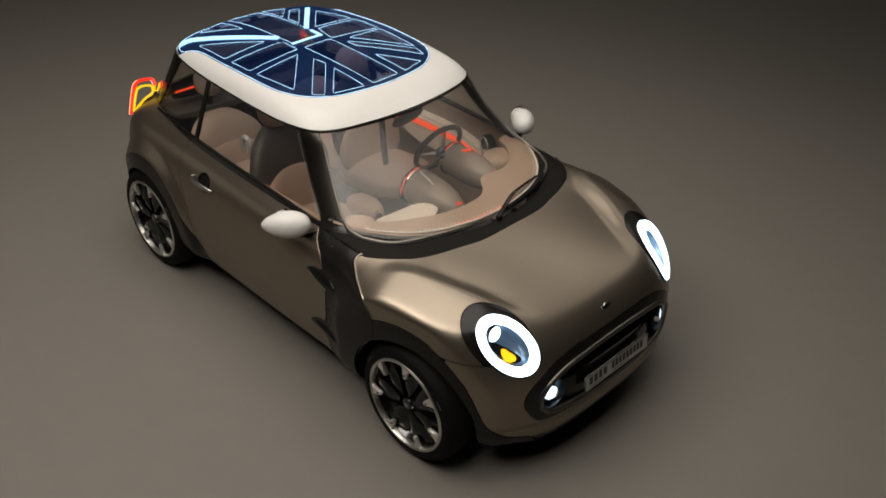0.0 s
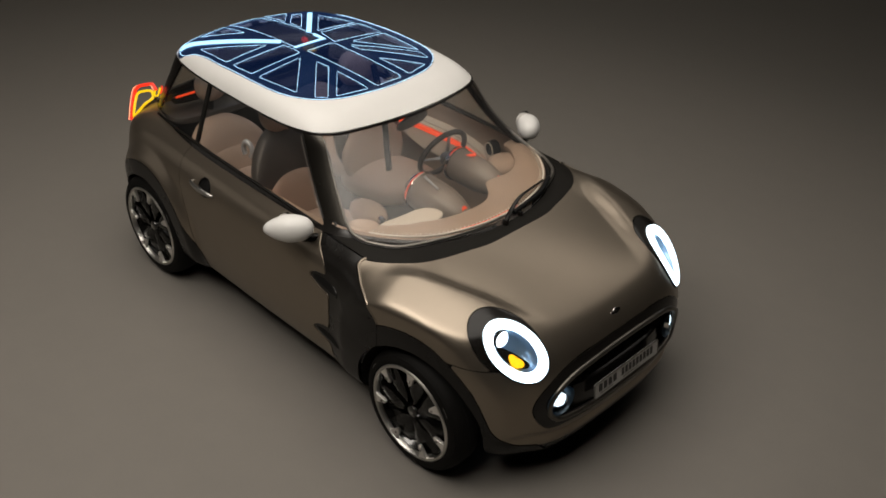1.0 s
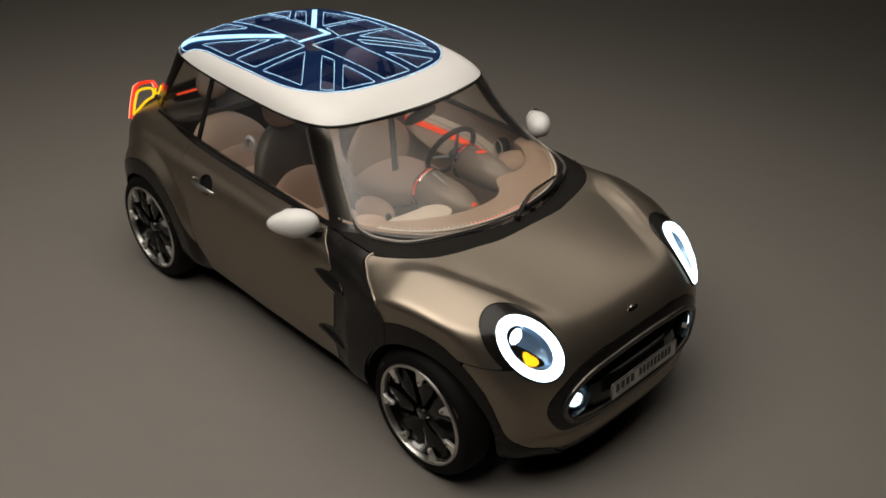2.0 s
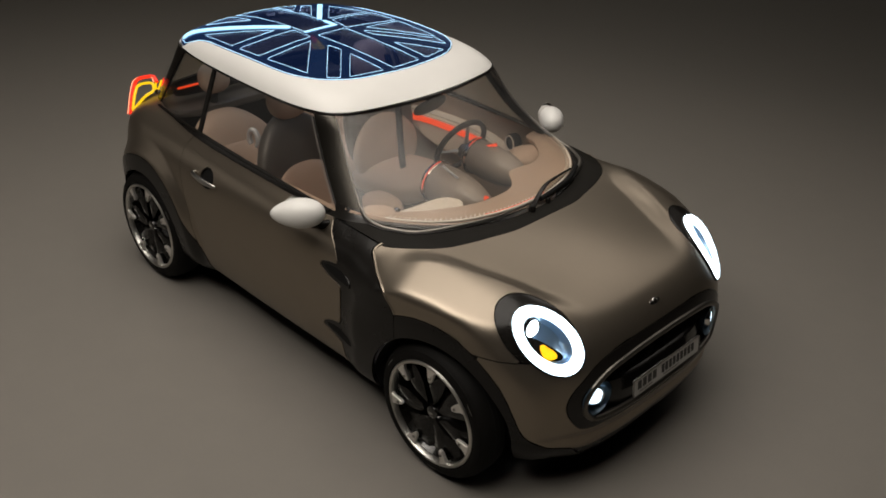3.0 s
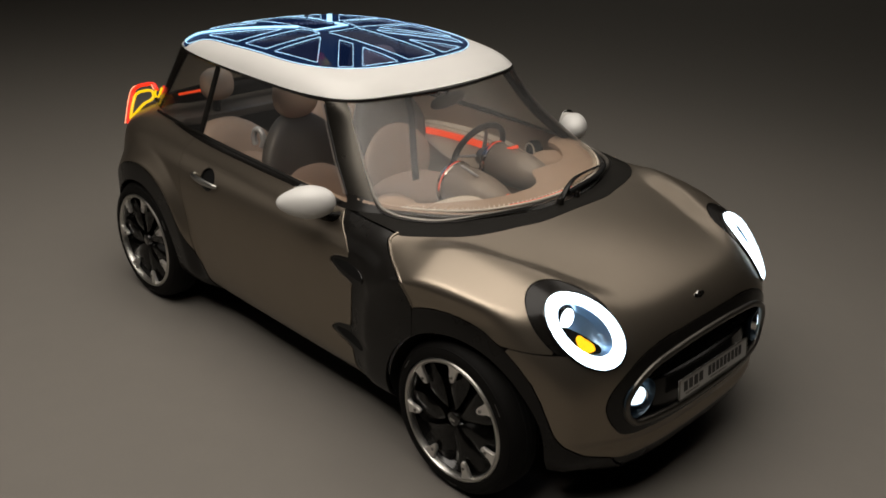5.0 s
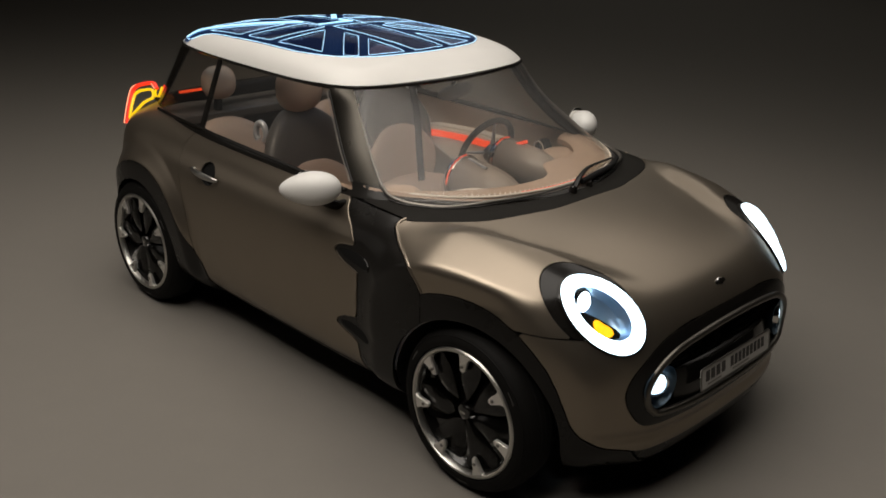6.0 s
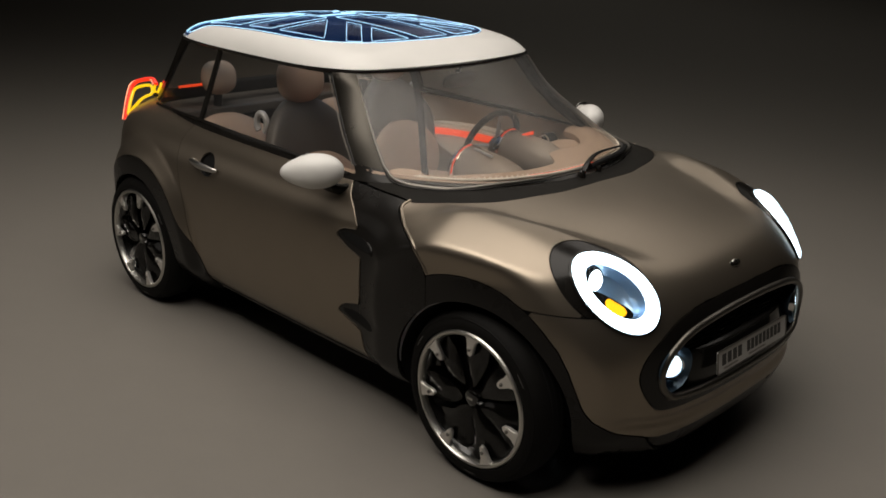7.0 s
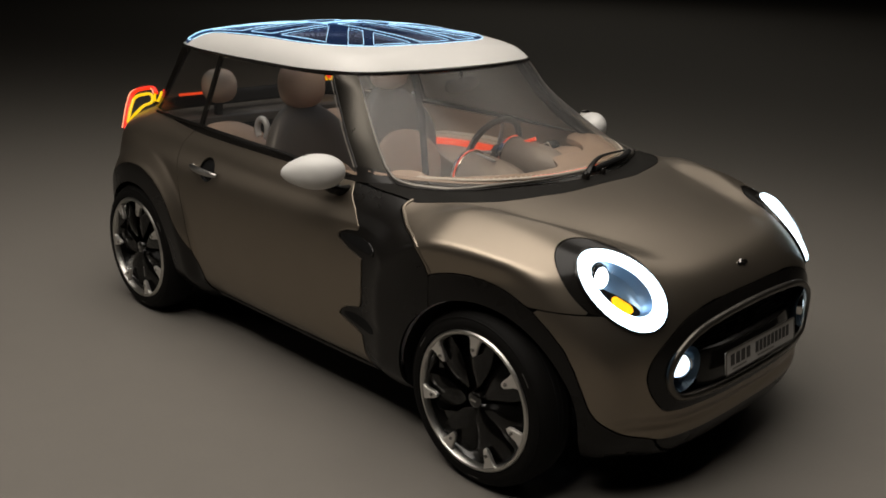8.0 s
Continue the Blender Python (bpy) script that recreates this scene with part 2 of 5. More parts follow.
def sheet_mesh(name, v, f, normals, thick=0.0, lift=0.0):
    """A mesh of a panel with smooth faces, real thickness and turned-in rims."""
    v = v + normals * lift
    verts, faces, norms = [v], [f], [normals]
    if thick:
        n = len(v)
        inner = v - normals * thick
        verts.append(inner)
        faces.append(f[:, ::-1] + n)
        norms.append(-normals)
        e = np.concatenate([f[:, [0, 1]], f[:, [1, 2]], f[:, [2, 0]]])
        key = np.sort(e, 1)
        key = key[:, 0] * n + key[:, 1]
        _, first, count = np.unique(key, return_index=True, return_counts=True)
        rim = e[first[count == 1]]
        a, b = v[rim[:, 0]], v[rim[:, 1]]
        c, d = inner[rim[:, 0]], inner[rim[:, 1]]
        out = np.cross(b - a, normals[rim[:, 0]])
        out /= np.maximum(np.linalg.norm(out, axis=1, keepdims=True), 1e-12)
        k, r = 2 * n, len(rim)
        verts += [a, b, c, d]
        norms += [out] * 4
        i = np.arange(r)
        faces += [np.stack([k + i, k + 2 * r + i, k + 3 * r + i], 1), np.stack([k + i, k + 3 * r + i, k + r + i], 1)]
    v, f, nn = np.concatenate(verts), np.concatenate(faces), np.concatenate(norms)
    me = bpy.data.meshes.new(name)
    me.vertices.add(len(v))
    me.vertices.foreach_set("co", v.astype(np.float32).ravel())
    me.loops.add(3 * len(f))
    me.loops.foreach_set("vertex_index", f.astype(np.int32).ravel())
    me.polygons.add(len(f))
    me.polygons.foreach_set("loop_start", np.arange(0, 3 * len(f), 3, dtype=np.int32))
    me.polygons.foreach_set("use_smooth", np.ones(len(f), bool))
    me.update()
    me.validate()
    me.normals_split_custom_set_from_vertices(nn.tolist())
    return me


def thing(name, label, category, place=(0, 0, 0), group="", kind=""):
    ob = new(name)
    ob.location = place
    return tagged(ob, label, category, group, kind)


def link_mesh(name, me, mat, parent=None, label=""):
    ob = new(name, me)
    me.materials.append(mat)
    if parent is not None:
        ob.parent = parent
        p = parent
        shift = Matrix.Identity(4)
        while p is not None:
            shift = p.matrix_basis @ shift
            p = p.parent
        ob.matrix_parent_inverse = shift.inverted()
    if label:
        tagged(ob, label)
    return ob


def part(name, bm, mat, parent=None, label="", smooth=True):
    me = bpy.data.meshes.new(name)
    bmesh.ops.recalc_face_normals(bm, faces=bm.faces)
    bm.to_mesh(me)
    bm.free()
    if smooth:
        for p in me.polygons:
            p.use_smooth = True
        me.set_sharp_from_angle(angle=radians(38))
    return link_mesh(name, me, mat, parent, label)


def tube(bm, pts, radius, sides=8, closed=False, flat=1.0, ref=(0, 0, 1)):
    """A tube along points; radius may be a list."""
    p = [Vector(q) for q in pts]
    n = len(p)
    rings = []
    for i in range(n):
        d = (p[(i + 1) % n] - p[i - 1]) if closed else (p[min(i + 1, n - 1)] - p[max(i - 1, 0)])
        d.normalize()
        u = d.cross(Vector(ref))
        if u.length < 1e-4:
            u = d.cross(Vector((0, 1, 0)))
        u.normalize()
        w = u.cross(d)
        r = radius[i] if isinstance(radius, (list, tuple, np.ndarray)) else radius
        rings.append([bm.verts.new(p[i] + (u * math.cos(a) + w * math.sin(a) * flat) * r) for a in (2 * math.pi * k / sides for k in range(sides))])
    for i in range(n if closed else n - 1):
        a, b = rings[i], rings[(i + 1) % n]
        for k in range(sides):
            bm.faces.new((a[k], a[(k + 1) % sides], b[(k + 1) % sides], b[k]))
    if not closed:
        bm.faces.new(rings[0][::-1])
        bm.faces.new(rings[-1])
    return bm


def spin(bm, profile, m, steps=64):
    """A body of revolution about local z from (radius, height) pairs, closed where radius is 0, placed by m."""
    rings = []
    for r, h in profile:
        if r < 1e-6:
            rings.append([bm.verts.new(m @ Vector((0, 0, h)))])
        else:
            rings.append([bm.verts.new(m @ Vector((r * math.cos(2 * math.pi * k / steps), r * math.sin(2 * math.pi * k / steps), h))) for k in range(steps)])
    for a, b in zip(rings, rings[1:]):
        for k in range(steps):
            k2 = (k + 1) % steps
            q = [a[k % len(a)], a[k2 % len(a)], b[k2 % len(b)], b[k % len(b)]]
            q = list(dict.fromkeys(q))
            if len(q) > 2:
                bm.faces.new(q)
    return bm


def slab(bm, outline, m, depth, bevel=0.0):
    """A prism from a plane outline, placed by m, with rounded edges."""
    b2 = bmesh.new()
    top = [b2.verts.new((x, y, 0)) for x, y in outline]
    face = b2.faces.new(top)
    ext = bmesh.ops.extrude_face_region(b2, geom=[face])
    bmesh.ops.translate(b2, vec=(0, 0, depth), verts=[g for g in ext["geom"] if isinstance(g, bmesh.types.BMVert)])
    bmesh.ops.recalc_face_normals(b2, faces=b2.faces)
    if bevel:
        bmesh.ops.bevel(b2, geom=[e for e in b2.edges if abs(e.verts[0].co.z - e.verts[1].co.z) < 1e-6], offset=bevel, segments=2, affect="EDGES", clamp_overlap=True)
    b2.transform(m)
    me = bpy.data.meshes.new("tmp")
    b2.to_mesh(me)
    b2.free()
    bm.from_mesh(me)
    bpy.data.meshes.remove(me)
    return bm


def blob(bm, centre, radii, turn=(0, 0, 0), power=2.5, nu=32, nv=20):
    """A cushion-like superellipsoid."""
    m = pose(*centre, *turn)
    def e(c, p):
        return math.copysign(abs(c) ** (2 / p), c)
    rings = []
    for j in range(nv + 1):
        a = -math.pi / 2 + math.pi * j / nv
        row = []
        for i in range(nu):
            b = 2 * math.pi * i / nu
            row.append(bm.verts.new(m @ Vector((radii[0] * e(math.cos(a), power) * e(math.cos(b), power), radii[1] * e(math.cos(a), power) * e(math.sin(b), power), radii[2] * e(math.sin(a), power)))))
        rings.append(row)
    for r, s in zip(rings, rings[1:]):
        for i in range(nu):
            bm.faces.new((r[i], r[(i + 1) % nu], s[(i + 1) % nu], s[i]))
    bmesh.ops.remove_doubles(bm, verts=bm.verts, dist=1e-5)
    return bm


# ---- the studio ----
def studio():
    """Floor, four plain walls and a ceiling far round the car."""
    r, h = 44.0, 9.0

    def sheet(name, corners, mat, label, category):
        bm = bmesh.new()
        bm.faces.new([bm.verts.new(p) for p in corners])
        tagged(part(name, bm, mat), label, category, kind="structure")

    sheet("floor", ((-r, -r, 0), (r, -r, 0), (r, r, 0), (-r, r, 0)), FLOOR, "smooth warm grey painted studio floor", "floor")
    for name, a in (("wall_north", 0), ("wall_west", 90), ("wall_south", 180), ("wall_east", 270)):
        m = pose(0, 0, 0, 0, 0, a)
        bm = slab(bmesh.new(), [(-r - .2, r), (r + .2, r), (r + .2, r + .2), (-r - .2, r + .2)], m, h)
        tagged(part(name, bm, WALL), "plain dark grey studio wall", "wall", kind="structure")
    bm = slab(bmesh.new(), [(-r - .2, -r - .2), (r + .2, -r - .2), (r + .2, r + .2), (-r - .2, r + .2)], pose(0, 0, h + .004), .2)
    tagged(part("ceiling", bm, WALL), "plain dark grey studio ceiling", "ceiling", kind="structure")


studio()

# ---- the car ----
car = thing("car", "small bronze-grey concept car with white roof", "car")

PLAN = Flat(curve_points([(1.755, -.0), (1.75, -.2), (1.73, -.34), (1.688, -.48), (1.605, -.605), (1.485, -.70), (1.32, -.765), (1.0, -.815), (.6, -.835), (0, -.845), (-.6, -.845), (-1.0, -.84), (-1.28, -.825), (-1.45, -.755), (-1.57, -.585), (-1.65, -.25), (-1.66, 0),
                          (-1.65, .25), (-1.57, .585), (-1.45, .755), (-1.28, .825), (-1.0, .84), (-.6, .845), (0, .845), (.6, .835), (1.0, .815), (1.32, .765), (1.485, .70), (1.605, .605), (1.688, .48), (1.73, .34), (1.75, .2)], 6, True), soften=5)
SIDE = Flat(curve_points([(1.64, .160), (1.69, .176), (1.735, .25), (1.753, .36), (1.758, .47), (1.745, .60), (1.70, .71), (1.62, .785), (1.48, .85), (1.25, .905), (1.0, .935), (.8, .955), (.4, .965), (0, .975), (-.6, .992), (-1.1, .995), (-1.38, .972), (-1.53, .90), (-1.62, .78), (-1.66, .55), (-1.63, .35), (-1.5, .2), (-1.0, .17), (0, .17), (1.3, .17)], 6, True), soften=5)
BELT = Flat(curve_points([(.95, 0), (.93, -.2), (.85, -.42), (.70, -.58), (.50, -.68), (.2, -.715), (-.4, -.725), (-.8, -.715), (-1.1, -.675), (-1.33, -.60), (-1.45, -.42), (-1.48, 0),
                          (-1.45, .42), (-1.33, .60), (-1.1, .675), (-.8, .715), (-.4, .725), (.2, .715), (.5, .68), (.7, .58), (.85, .42), (.93, .2)], 6, True), soften=5)
EAVE = Flat(curve_points([(.27, 0), (.258, -.25), (.205, -.485), (.06, -.572), (-.3, -.585), (-.7, -.575), (-1.0, -.547), (-1.205, -.485), (-1.315, -.28), (-1.34, 0), (-1.315, .28), (-1.205, .485), (-1.0, .547), (-.7, .575), (-.3, .585), (.06, .572), (.205, .485), (.258, .25)], 6, True), soften=5)
ROOFLINE = curve_points([(.6, 1.20), (.32, 1.31), (.15, 1.365), (-.1, 1.40), (-.5, 1.42), (-.9, 1.40), (-1.2, 1.355), (-1.5, 1.27)], 20)[::-1]
INSET_Z, INSET = (0.15, .23, .3, .45, .6, .72, .80, .86, .92, .98, 1.05), (.16, .07, .022, .0, .0, .008, .022, .046, .085, .14, .22)
SECTION = curve_points(list(zip(INSET_Z, INSET)), 14)
RAKE = curve_points([(.45, 0), (.55, 0), (.65, .02), (.75, .055), (.85, .11), (.95, .18), (1.05, .25)], 14)


REAR_X = -1.095


def lower_body(x, y, z):
    ay = np.abs(y)
    back = np.interp(z, RAKE[:, 0], RAKE[:, 1]) * step01(.6, 1.4, x)
    plan = PLAN(x + back, ay + np.interp(z, SECTION[:, 0], SECTION[:, 1]) * (1 - .35 * step01(1.2, 1.6, x) * (1 - step01(.35, .5, z))))
    side = SIDE(x, z + 0.05 * ay ** 2)
    f = smax(plan, side, 0.10 + .11 * step01(.62, .92, x) * (1 - step01(1.22, 1.42, x)))
    f = f + .010 * np.exp(-((z - .305 - .06 * ay ** 2) / .020) ** 2) * step01(1.5, 1.66, x)
    valley = np.interp(x, (.70, .78, .89, 1.0, 1.17, 1.35, 1.5, 1.6), (.74, .69, .632, .565, .495, .42, .355, .31))
    fender = step01(-.025, .10, ay - valley)
    shaped = step01(.70, .82, x) * (1 - step01(1.34, 1.60, x)) * step01(.74, .84, z)
    f = f - ((.008 + .014 * step01(.8, .95, x) * (1 - step01(1.2, 1.4, x))) * fender - .10 * step01(.75, 1.25, x) * ay ** 2 * (1 - fender)) * shaped
    rf, rr = np.hypot(x - 1.15, z - .315), np.hypot(x - REAR_X, z - .315)
    turn = np.degrees(np.arctan2(z - .315, x - 1.15))
    brow = np.interp(turn, (50, 58, 70, 80, 92, 100, 108, 120, 140, 165), (.478, .488, .500, .515, .530, .543, .560, .577, .585, .47))
    rise = .17 * step01(58, 88, turn) * (1 - step01(122, 146, turn))
    past = (rf - brow) / .18
    past = np.clip((past + np.sqrt(past ** 2 + .0064)) / 2, 0, 1)
    front_flare = (.034 + rise * (smin(rf, brow, .03) - .44).clip(0)) * (1 - past) ** 2
    flare = np.where(x > 0, front_flare, .034 * (1 - step01(.42, .52, rr)))
    f = f - flare * step01(.5, .68, ay)
    return f


def greenhouse(x, y, z):
    ay = np.abs(y)
    t = (z - .95) / .36
    side = BELT(x, ay) * (1 - t) + EAVE(x, ay) * t
    top = (z - np.interp(x, ROOFLINE[:, 0], ROOFLINE[:, 1]) + 0.12 * ay ** 2) * 0.95
    return smax(smax(side * .93, top, .08), .8 - z, .01)


def car_field(x, y, z):
    return smin(lower_body(x, y, z), greenhouse(x, y, z), 0.02)


V0, F0 = skin(car_field, (-1.75, -.95, .12), (1.85, .03, 1.48), 0.011)
V0, F0 = cut(V0, F0, lambda x, y, z: y)
V0, F0 = cut(V0, F0, lambda x, y, z: np.where(y < -.5, np.minimum(np.hypot(x - 1.15, z - .315), np.hypot(x - REAR_X, z - .315) + .022), 9) * -1 + .356)


def panel(name, region, mat, parent=car, label="", thick=0.006, lift=0.0, sides="both", vf=None, even=0):
    """Panels of the skin where region(x, y, z) < 0: one across the middle, or one on each side."""
    v, f = cut(*(vf or (V0, F0)), region)
    obs = []
    if sides == "across":
        sets = [both(v, f)]
    else:
        sets = [(v, f), mirrored(v, f)]
    for v, f in sets:
        n = gradient(car_field, v, .012)
        n /= np.linalg.norm(n, axis=1, keepdims=True)
        for _ in range(even):
            total = np.zeros_like(n)
            for i in range(3):
                for c in range(3):
                    total[:, c] += np.bincount(f[:, i], n[f].sum(1)[:, c], len(n))
            n = total / np.maximum(np.linalg.norm(total, axis=1, keepdims=True), 1e-9)
        obs.append(link_mesh(name, sheet_mesh(name, v, f, n, thick, lift), mat, parent, label))
    return obs


def navy_material():
    """Navy film on glass: part clear, part glossy colour, with a faint added glow."""
    m, t, b = material("navy_roof_film")
    b.inputs["Base Color"].default_value = (0.012, 0.035, 0.16, 1)
    b.inputs["Roughness"].default_value = 0.16
    t.links.new(ramp(t, noise_node(t, 5, 3), [(.3, (0.006, 0.011, 0.032)), (.7, (0.009, 0.016, 0.045))]), b.inputs["Base Color"])
    # weak blue emission put into the film so it looks lit
    b.inputs["Emission Color"].default_value, b.inputs["Emission Strength"].default_value = (0.10, 0.33, 1.0, 1), 0.075
    clear, mix = t.nodes.new("ShaderNodeBsdfTransparent"), t.nodes.new("ShaderNodeMixShader")
    clear.inputs[0].default_value = (0.40, 0.47, 0.62, 1)
    mix.inputs[0].default_value = 0.38
    out = t.nodes["Material Output"]
    t.links.new(clear.outputs[0], mix.inputs[1])
    t.links.new(b.outputs[0], mix.inputs[2])
    t.links.new(mix.outputs[0], out.inputs[0])
    return m


NAVY = navy_material()
PILLARMETAL = surface_material("dark_metallic_pillar", (0.034, 0.031, 0.026), 0.27, 0.85, 0.0, 0.3, 500, 0.06)


def flip(bm, s):
    """Moves a part built on the right-hand side (y < 0) over to side s."""
    if s > 0:
        for v in bm.verts:
            v.co.y = -v.co.y
    return bm


def root(f, a, b, n=18):
    """Where f turns from below 0 at a to above 0 at b; a and b may be arrays."""
    for _ in range(n):
        m = (a + b) / 2
        neg = f(m) < 0
        a, b = np.where(neg, m, a), np.where(neg, b, m)
    return (a + b) / 2


def side_y(x, z):
    x, z = np.broadcast_arrays(np.asarray(x, float), np.asarray(z, float))
    return -root(lambda w: car_field(x, -w, z), np.full(x.shape, .2), np.full(x.shape, 1.2))


def front_x(y, z):
    y, z = np.broadcast_arrays(np.asarray(y, float), np.asarray(z, float))
    return root(lambda w: car_field(w, y, z), np.full(y.shape, 1.0), np.full(y.shape, 2.0))


def top_z(x, y):
    x, y = np.broadcast_arrays(np.asarray(x, float), np.asarray(y, float))
    return root(lambda w: car_field(x, y, w), np.full(x.shape, .5), np.full(x.shape, 1.7))


def normal_at(p):
    g = gradient(car_field, np.array([p]))[0]
    return Vector(g).normalized()


# -- outlines of the panels, in metres along the car (x), across (y) and up (z)
def eave_z(x):
    return 1.287 + 0.008 * step01(-.2, .2, x)


GAP = .003
GREEN = lambda x, y, z: greenhouse(x, y, z) - lower_body(x, y, z)   # below 0 on the cabin
ROOF = lambda x, y, z: eave_z(x) - z
ROOFPANE = Flat(curve_points([(.108, 0), (.096, -.15), (.058, -.305), (-.03, -.43), (-.16, -.50), (-.36, -.522), (-.66, -.522), (-.92, -.508), (-1.06, -.525), (-1.18, -.56), (-1.32, -.50), (-1.42, -.25), (-1.44, 0),
                              (-1.42, .25), (-1.32, .50), (-1.18, .56), (-1.06, .525), (-.92, .508), (-.66, .522), (-.36, .522), (-.16, .50), (-.03, .43), (.058, .305), (.096, .15)], 6, True))
PANE = lambda x, y, z: np.maximum(ROOFPANE(x, y), eave_z(x) + .004 - z)
HALF_SCREEN = [(.45, .945), (.58, .945), (.64, .947), (.661, .954), (.648, .983), (.622, 1.028), (.590, 1.091), (.562, 1.160), (.544, 1.224), (.526, 1.29), (.506, 1.36)]
SCREEN2 = Flat(curve_points([(0, .942)] + HALF_SCREEN + [(-y, z) for y, z in HALF_SCREEN[::-1]], 4, True), .006)
SCREEN = lambda x, y, z: np.maximum.reduce([SCREEN2(y, z), z - eave_z(x) + .004, -x])
DLO2 = Flat([(.393, .942), (.258, 1.055), (.098, 1.262), (.078, 1.30), (-1.06, 1.30), (-1.075, 1.27), (-1.235, .978), (-1.23, .966), (-.715, .972), (-.08, .958)], .006)
PILLAR = Flat([(-.703, .9), (-.712, 1.35), (-.742, 1.35), (-.733, .9)], .006)
DLO = lambda x, y, z: np.maximum.reduce([DLO2(x, z), z - eave_z(x) + .012, y + .3])
BPOST = lambda x, y, z: np.maximum(PILLAR(x, z), y + .3)
HALF_COWL = [(1.026, .2), (.997, .318), (.960, .448), (.911, .566), (.833, .652), (.745, .706), (.68, .719), (.56, .722), (.40, .722), (.33, .722)]
COWL2 = Flat(curve_points([(x, -y) for x, y in HALF_COWL[::-1]] + [(1.032, 0)] + HALF_COWL, 6) , .006)
COWL = lambda x, y, z: np.maximum(np.maximum(COWL2(x, y), .87 - z), .392 - x)
FIN2 = Flat([(.40, .965), (.405, .922), (.437, .886), (.49, .846), (.533, .792), (.528, .778), (.47, .770), (.437, .757), (.424, .741), (.43, .728), (.482, .700), (.568, .674), (.572, .50), (.565, .49), (.49, .473), (.455, .452), (.443, .434), (.45, .422), (.50, .402), (.572, .378), (.578, .30), (.60, .25), (.60, .1),
             (.95, .1), (.943, .592), (.933, .716), (.904, .772), (.865, .819), (.818, .835), (.771, .848), (.728, .864), (.700, .880), (.688, .895), (.693, .910), (.70, .95), (.60, .99)], .005)
FIN = lambda x, y, z: np.maximum(np.maximum(FIN2(x, z), COWL2(x, y) * -1), y + .4)
CLADF = Flat([(.947, .1), (.947, .592), (.936, .718), (.975, .733), (1.03, .746), (1.09, .752), (1.145, .751), (1.20, .743), (1.255, .729), (1.335, .692), (1.40, .64), (1.455, .583), (1.49, .52), (1.513, .455), (1.533, .392), (1.548, .364), (1.566, .338), (1.595, .312), (1.63, .284), (1.66, .262), (1.66, .1)], .005)
CLAD_F = lambda x, y, z: np.maximum(CLADF(x, z), y + .4)
CLAD_R = lambda x, y, z: np.maximum.reduce([np.hypot(x - REAR_X, z - .315) - .424 - .115 * step01(.56, .27, z), y + .4, -1.62 - x])
DOOR2 = Flat([(-.741, 1.02), (-.745, .96), (-.766, .90), (-.764, .866), (-.756, .80), (-.744, .748), (-.712, .648), (-.676, .577), (-.640, .480), (-.598, .36), (-.545, .25), (-.545, .246), (.70, .246), (.70, 1.02)], .006)
DOOR = lambda x, y, z: np.maximum(np.maximum(DOOR2(x, z), y + .4), -FIN2(x, z))
SILL = lambda x, y, z: np.maximum(z - .246, np.abs(x) - 1.3)
SEAM = lambda x, y, z: .699 + seam_gap(y) / 2 - z


def seam_gap(y):
    return GAP * step01(.52, .60, np.abs(y))


HALF_OUT = [(.16, .697), (.33, .684), (.427, .656), (.498, .607), (.545, .554), (.560, .50), (.545, .448), (.515, .40), (.485, .371), (.43, .363), (.30, .362)]
GRILLE_OUT = Flat(curve_points([(0, .698)] + HALF_OUT + [(0, .358)] + [(-y, z) for y, z in HALF_OUT[::-1]], 6, True), .005)
HALF_IN = [(.15, .647), (.29, .635), (.385, .612), (.455, .570), (.487, .515), (.482, .458), (.455, .422), (.42, .405), (.25, .396)]
GRILLE_IN = Flat(curve_points([(0, .650)] + HALF_IN + [(0, .393)] + [(-y, z) for y, z in HALF_IN[::-1]], 6, True), .005)
GOUT = lambda x, y, z: np.maximum(GRILLE_OUT(y, z), 1.3 - x)
GIN = lambda x, y, z: np.maximum(GRILLE_IN(y, z), 1.3 - x)
LAMP_C = np.array((1.506, -.553, .753))
LAMP_U, LAMP_V, LAMP_N = np.array((.787, .287, -.549)), np.array((.072, .838, .543)), np.array((.616, -.467, .639))


def lamp_oval(cu, cv, a, b):
    def g(x, y, z):
        dx, dy, dz = x - LAMP_C[0], -np.abs(y) - LAMP_C[1], z - LAMP_C[2]
        u = dx * LAMP_U[0] + dy * LAMP_U[1] + dz * LAMP_U[2]
        v = dx * LAMP_V[0] + dy * LAMP_V[1] + dz * LAMP_V[2]
        w = dx * LAMP_N[0] + dy * LAMP_N[1] + dz * LAMP_N[2]
        return np.maximum((np.hypot((u - cu) / a, (v - cv) / b) - 1) * b, np.abs(w) - .15)
    return g


HOUSING = lamp_oval(-.042, -.005, .198, .133)
LAMPHOLE = lamp_oval(0, 0, .150, .092)
CUP = lambda x, y, z: np.maximum(np.hypot((x + .505) / .058, (z - .815) / .052) - 1, y + .4) * .05


def outside(*gs):
    return lambda x, y, z: np.maximum.reduce([-g(x, y, z) for g in gs])


def inside(*gs):
    return lambda x, y, z: np.maximum.reduce([g(x, y, z) for g in gs])


def grown(g, d):
    return lambda x, y, z: g(x, y, z) - d


NOTGREEN = lambda x, y, z: -GREEN(x, y, z)

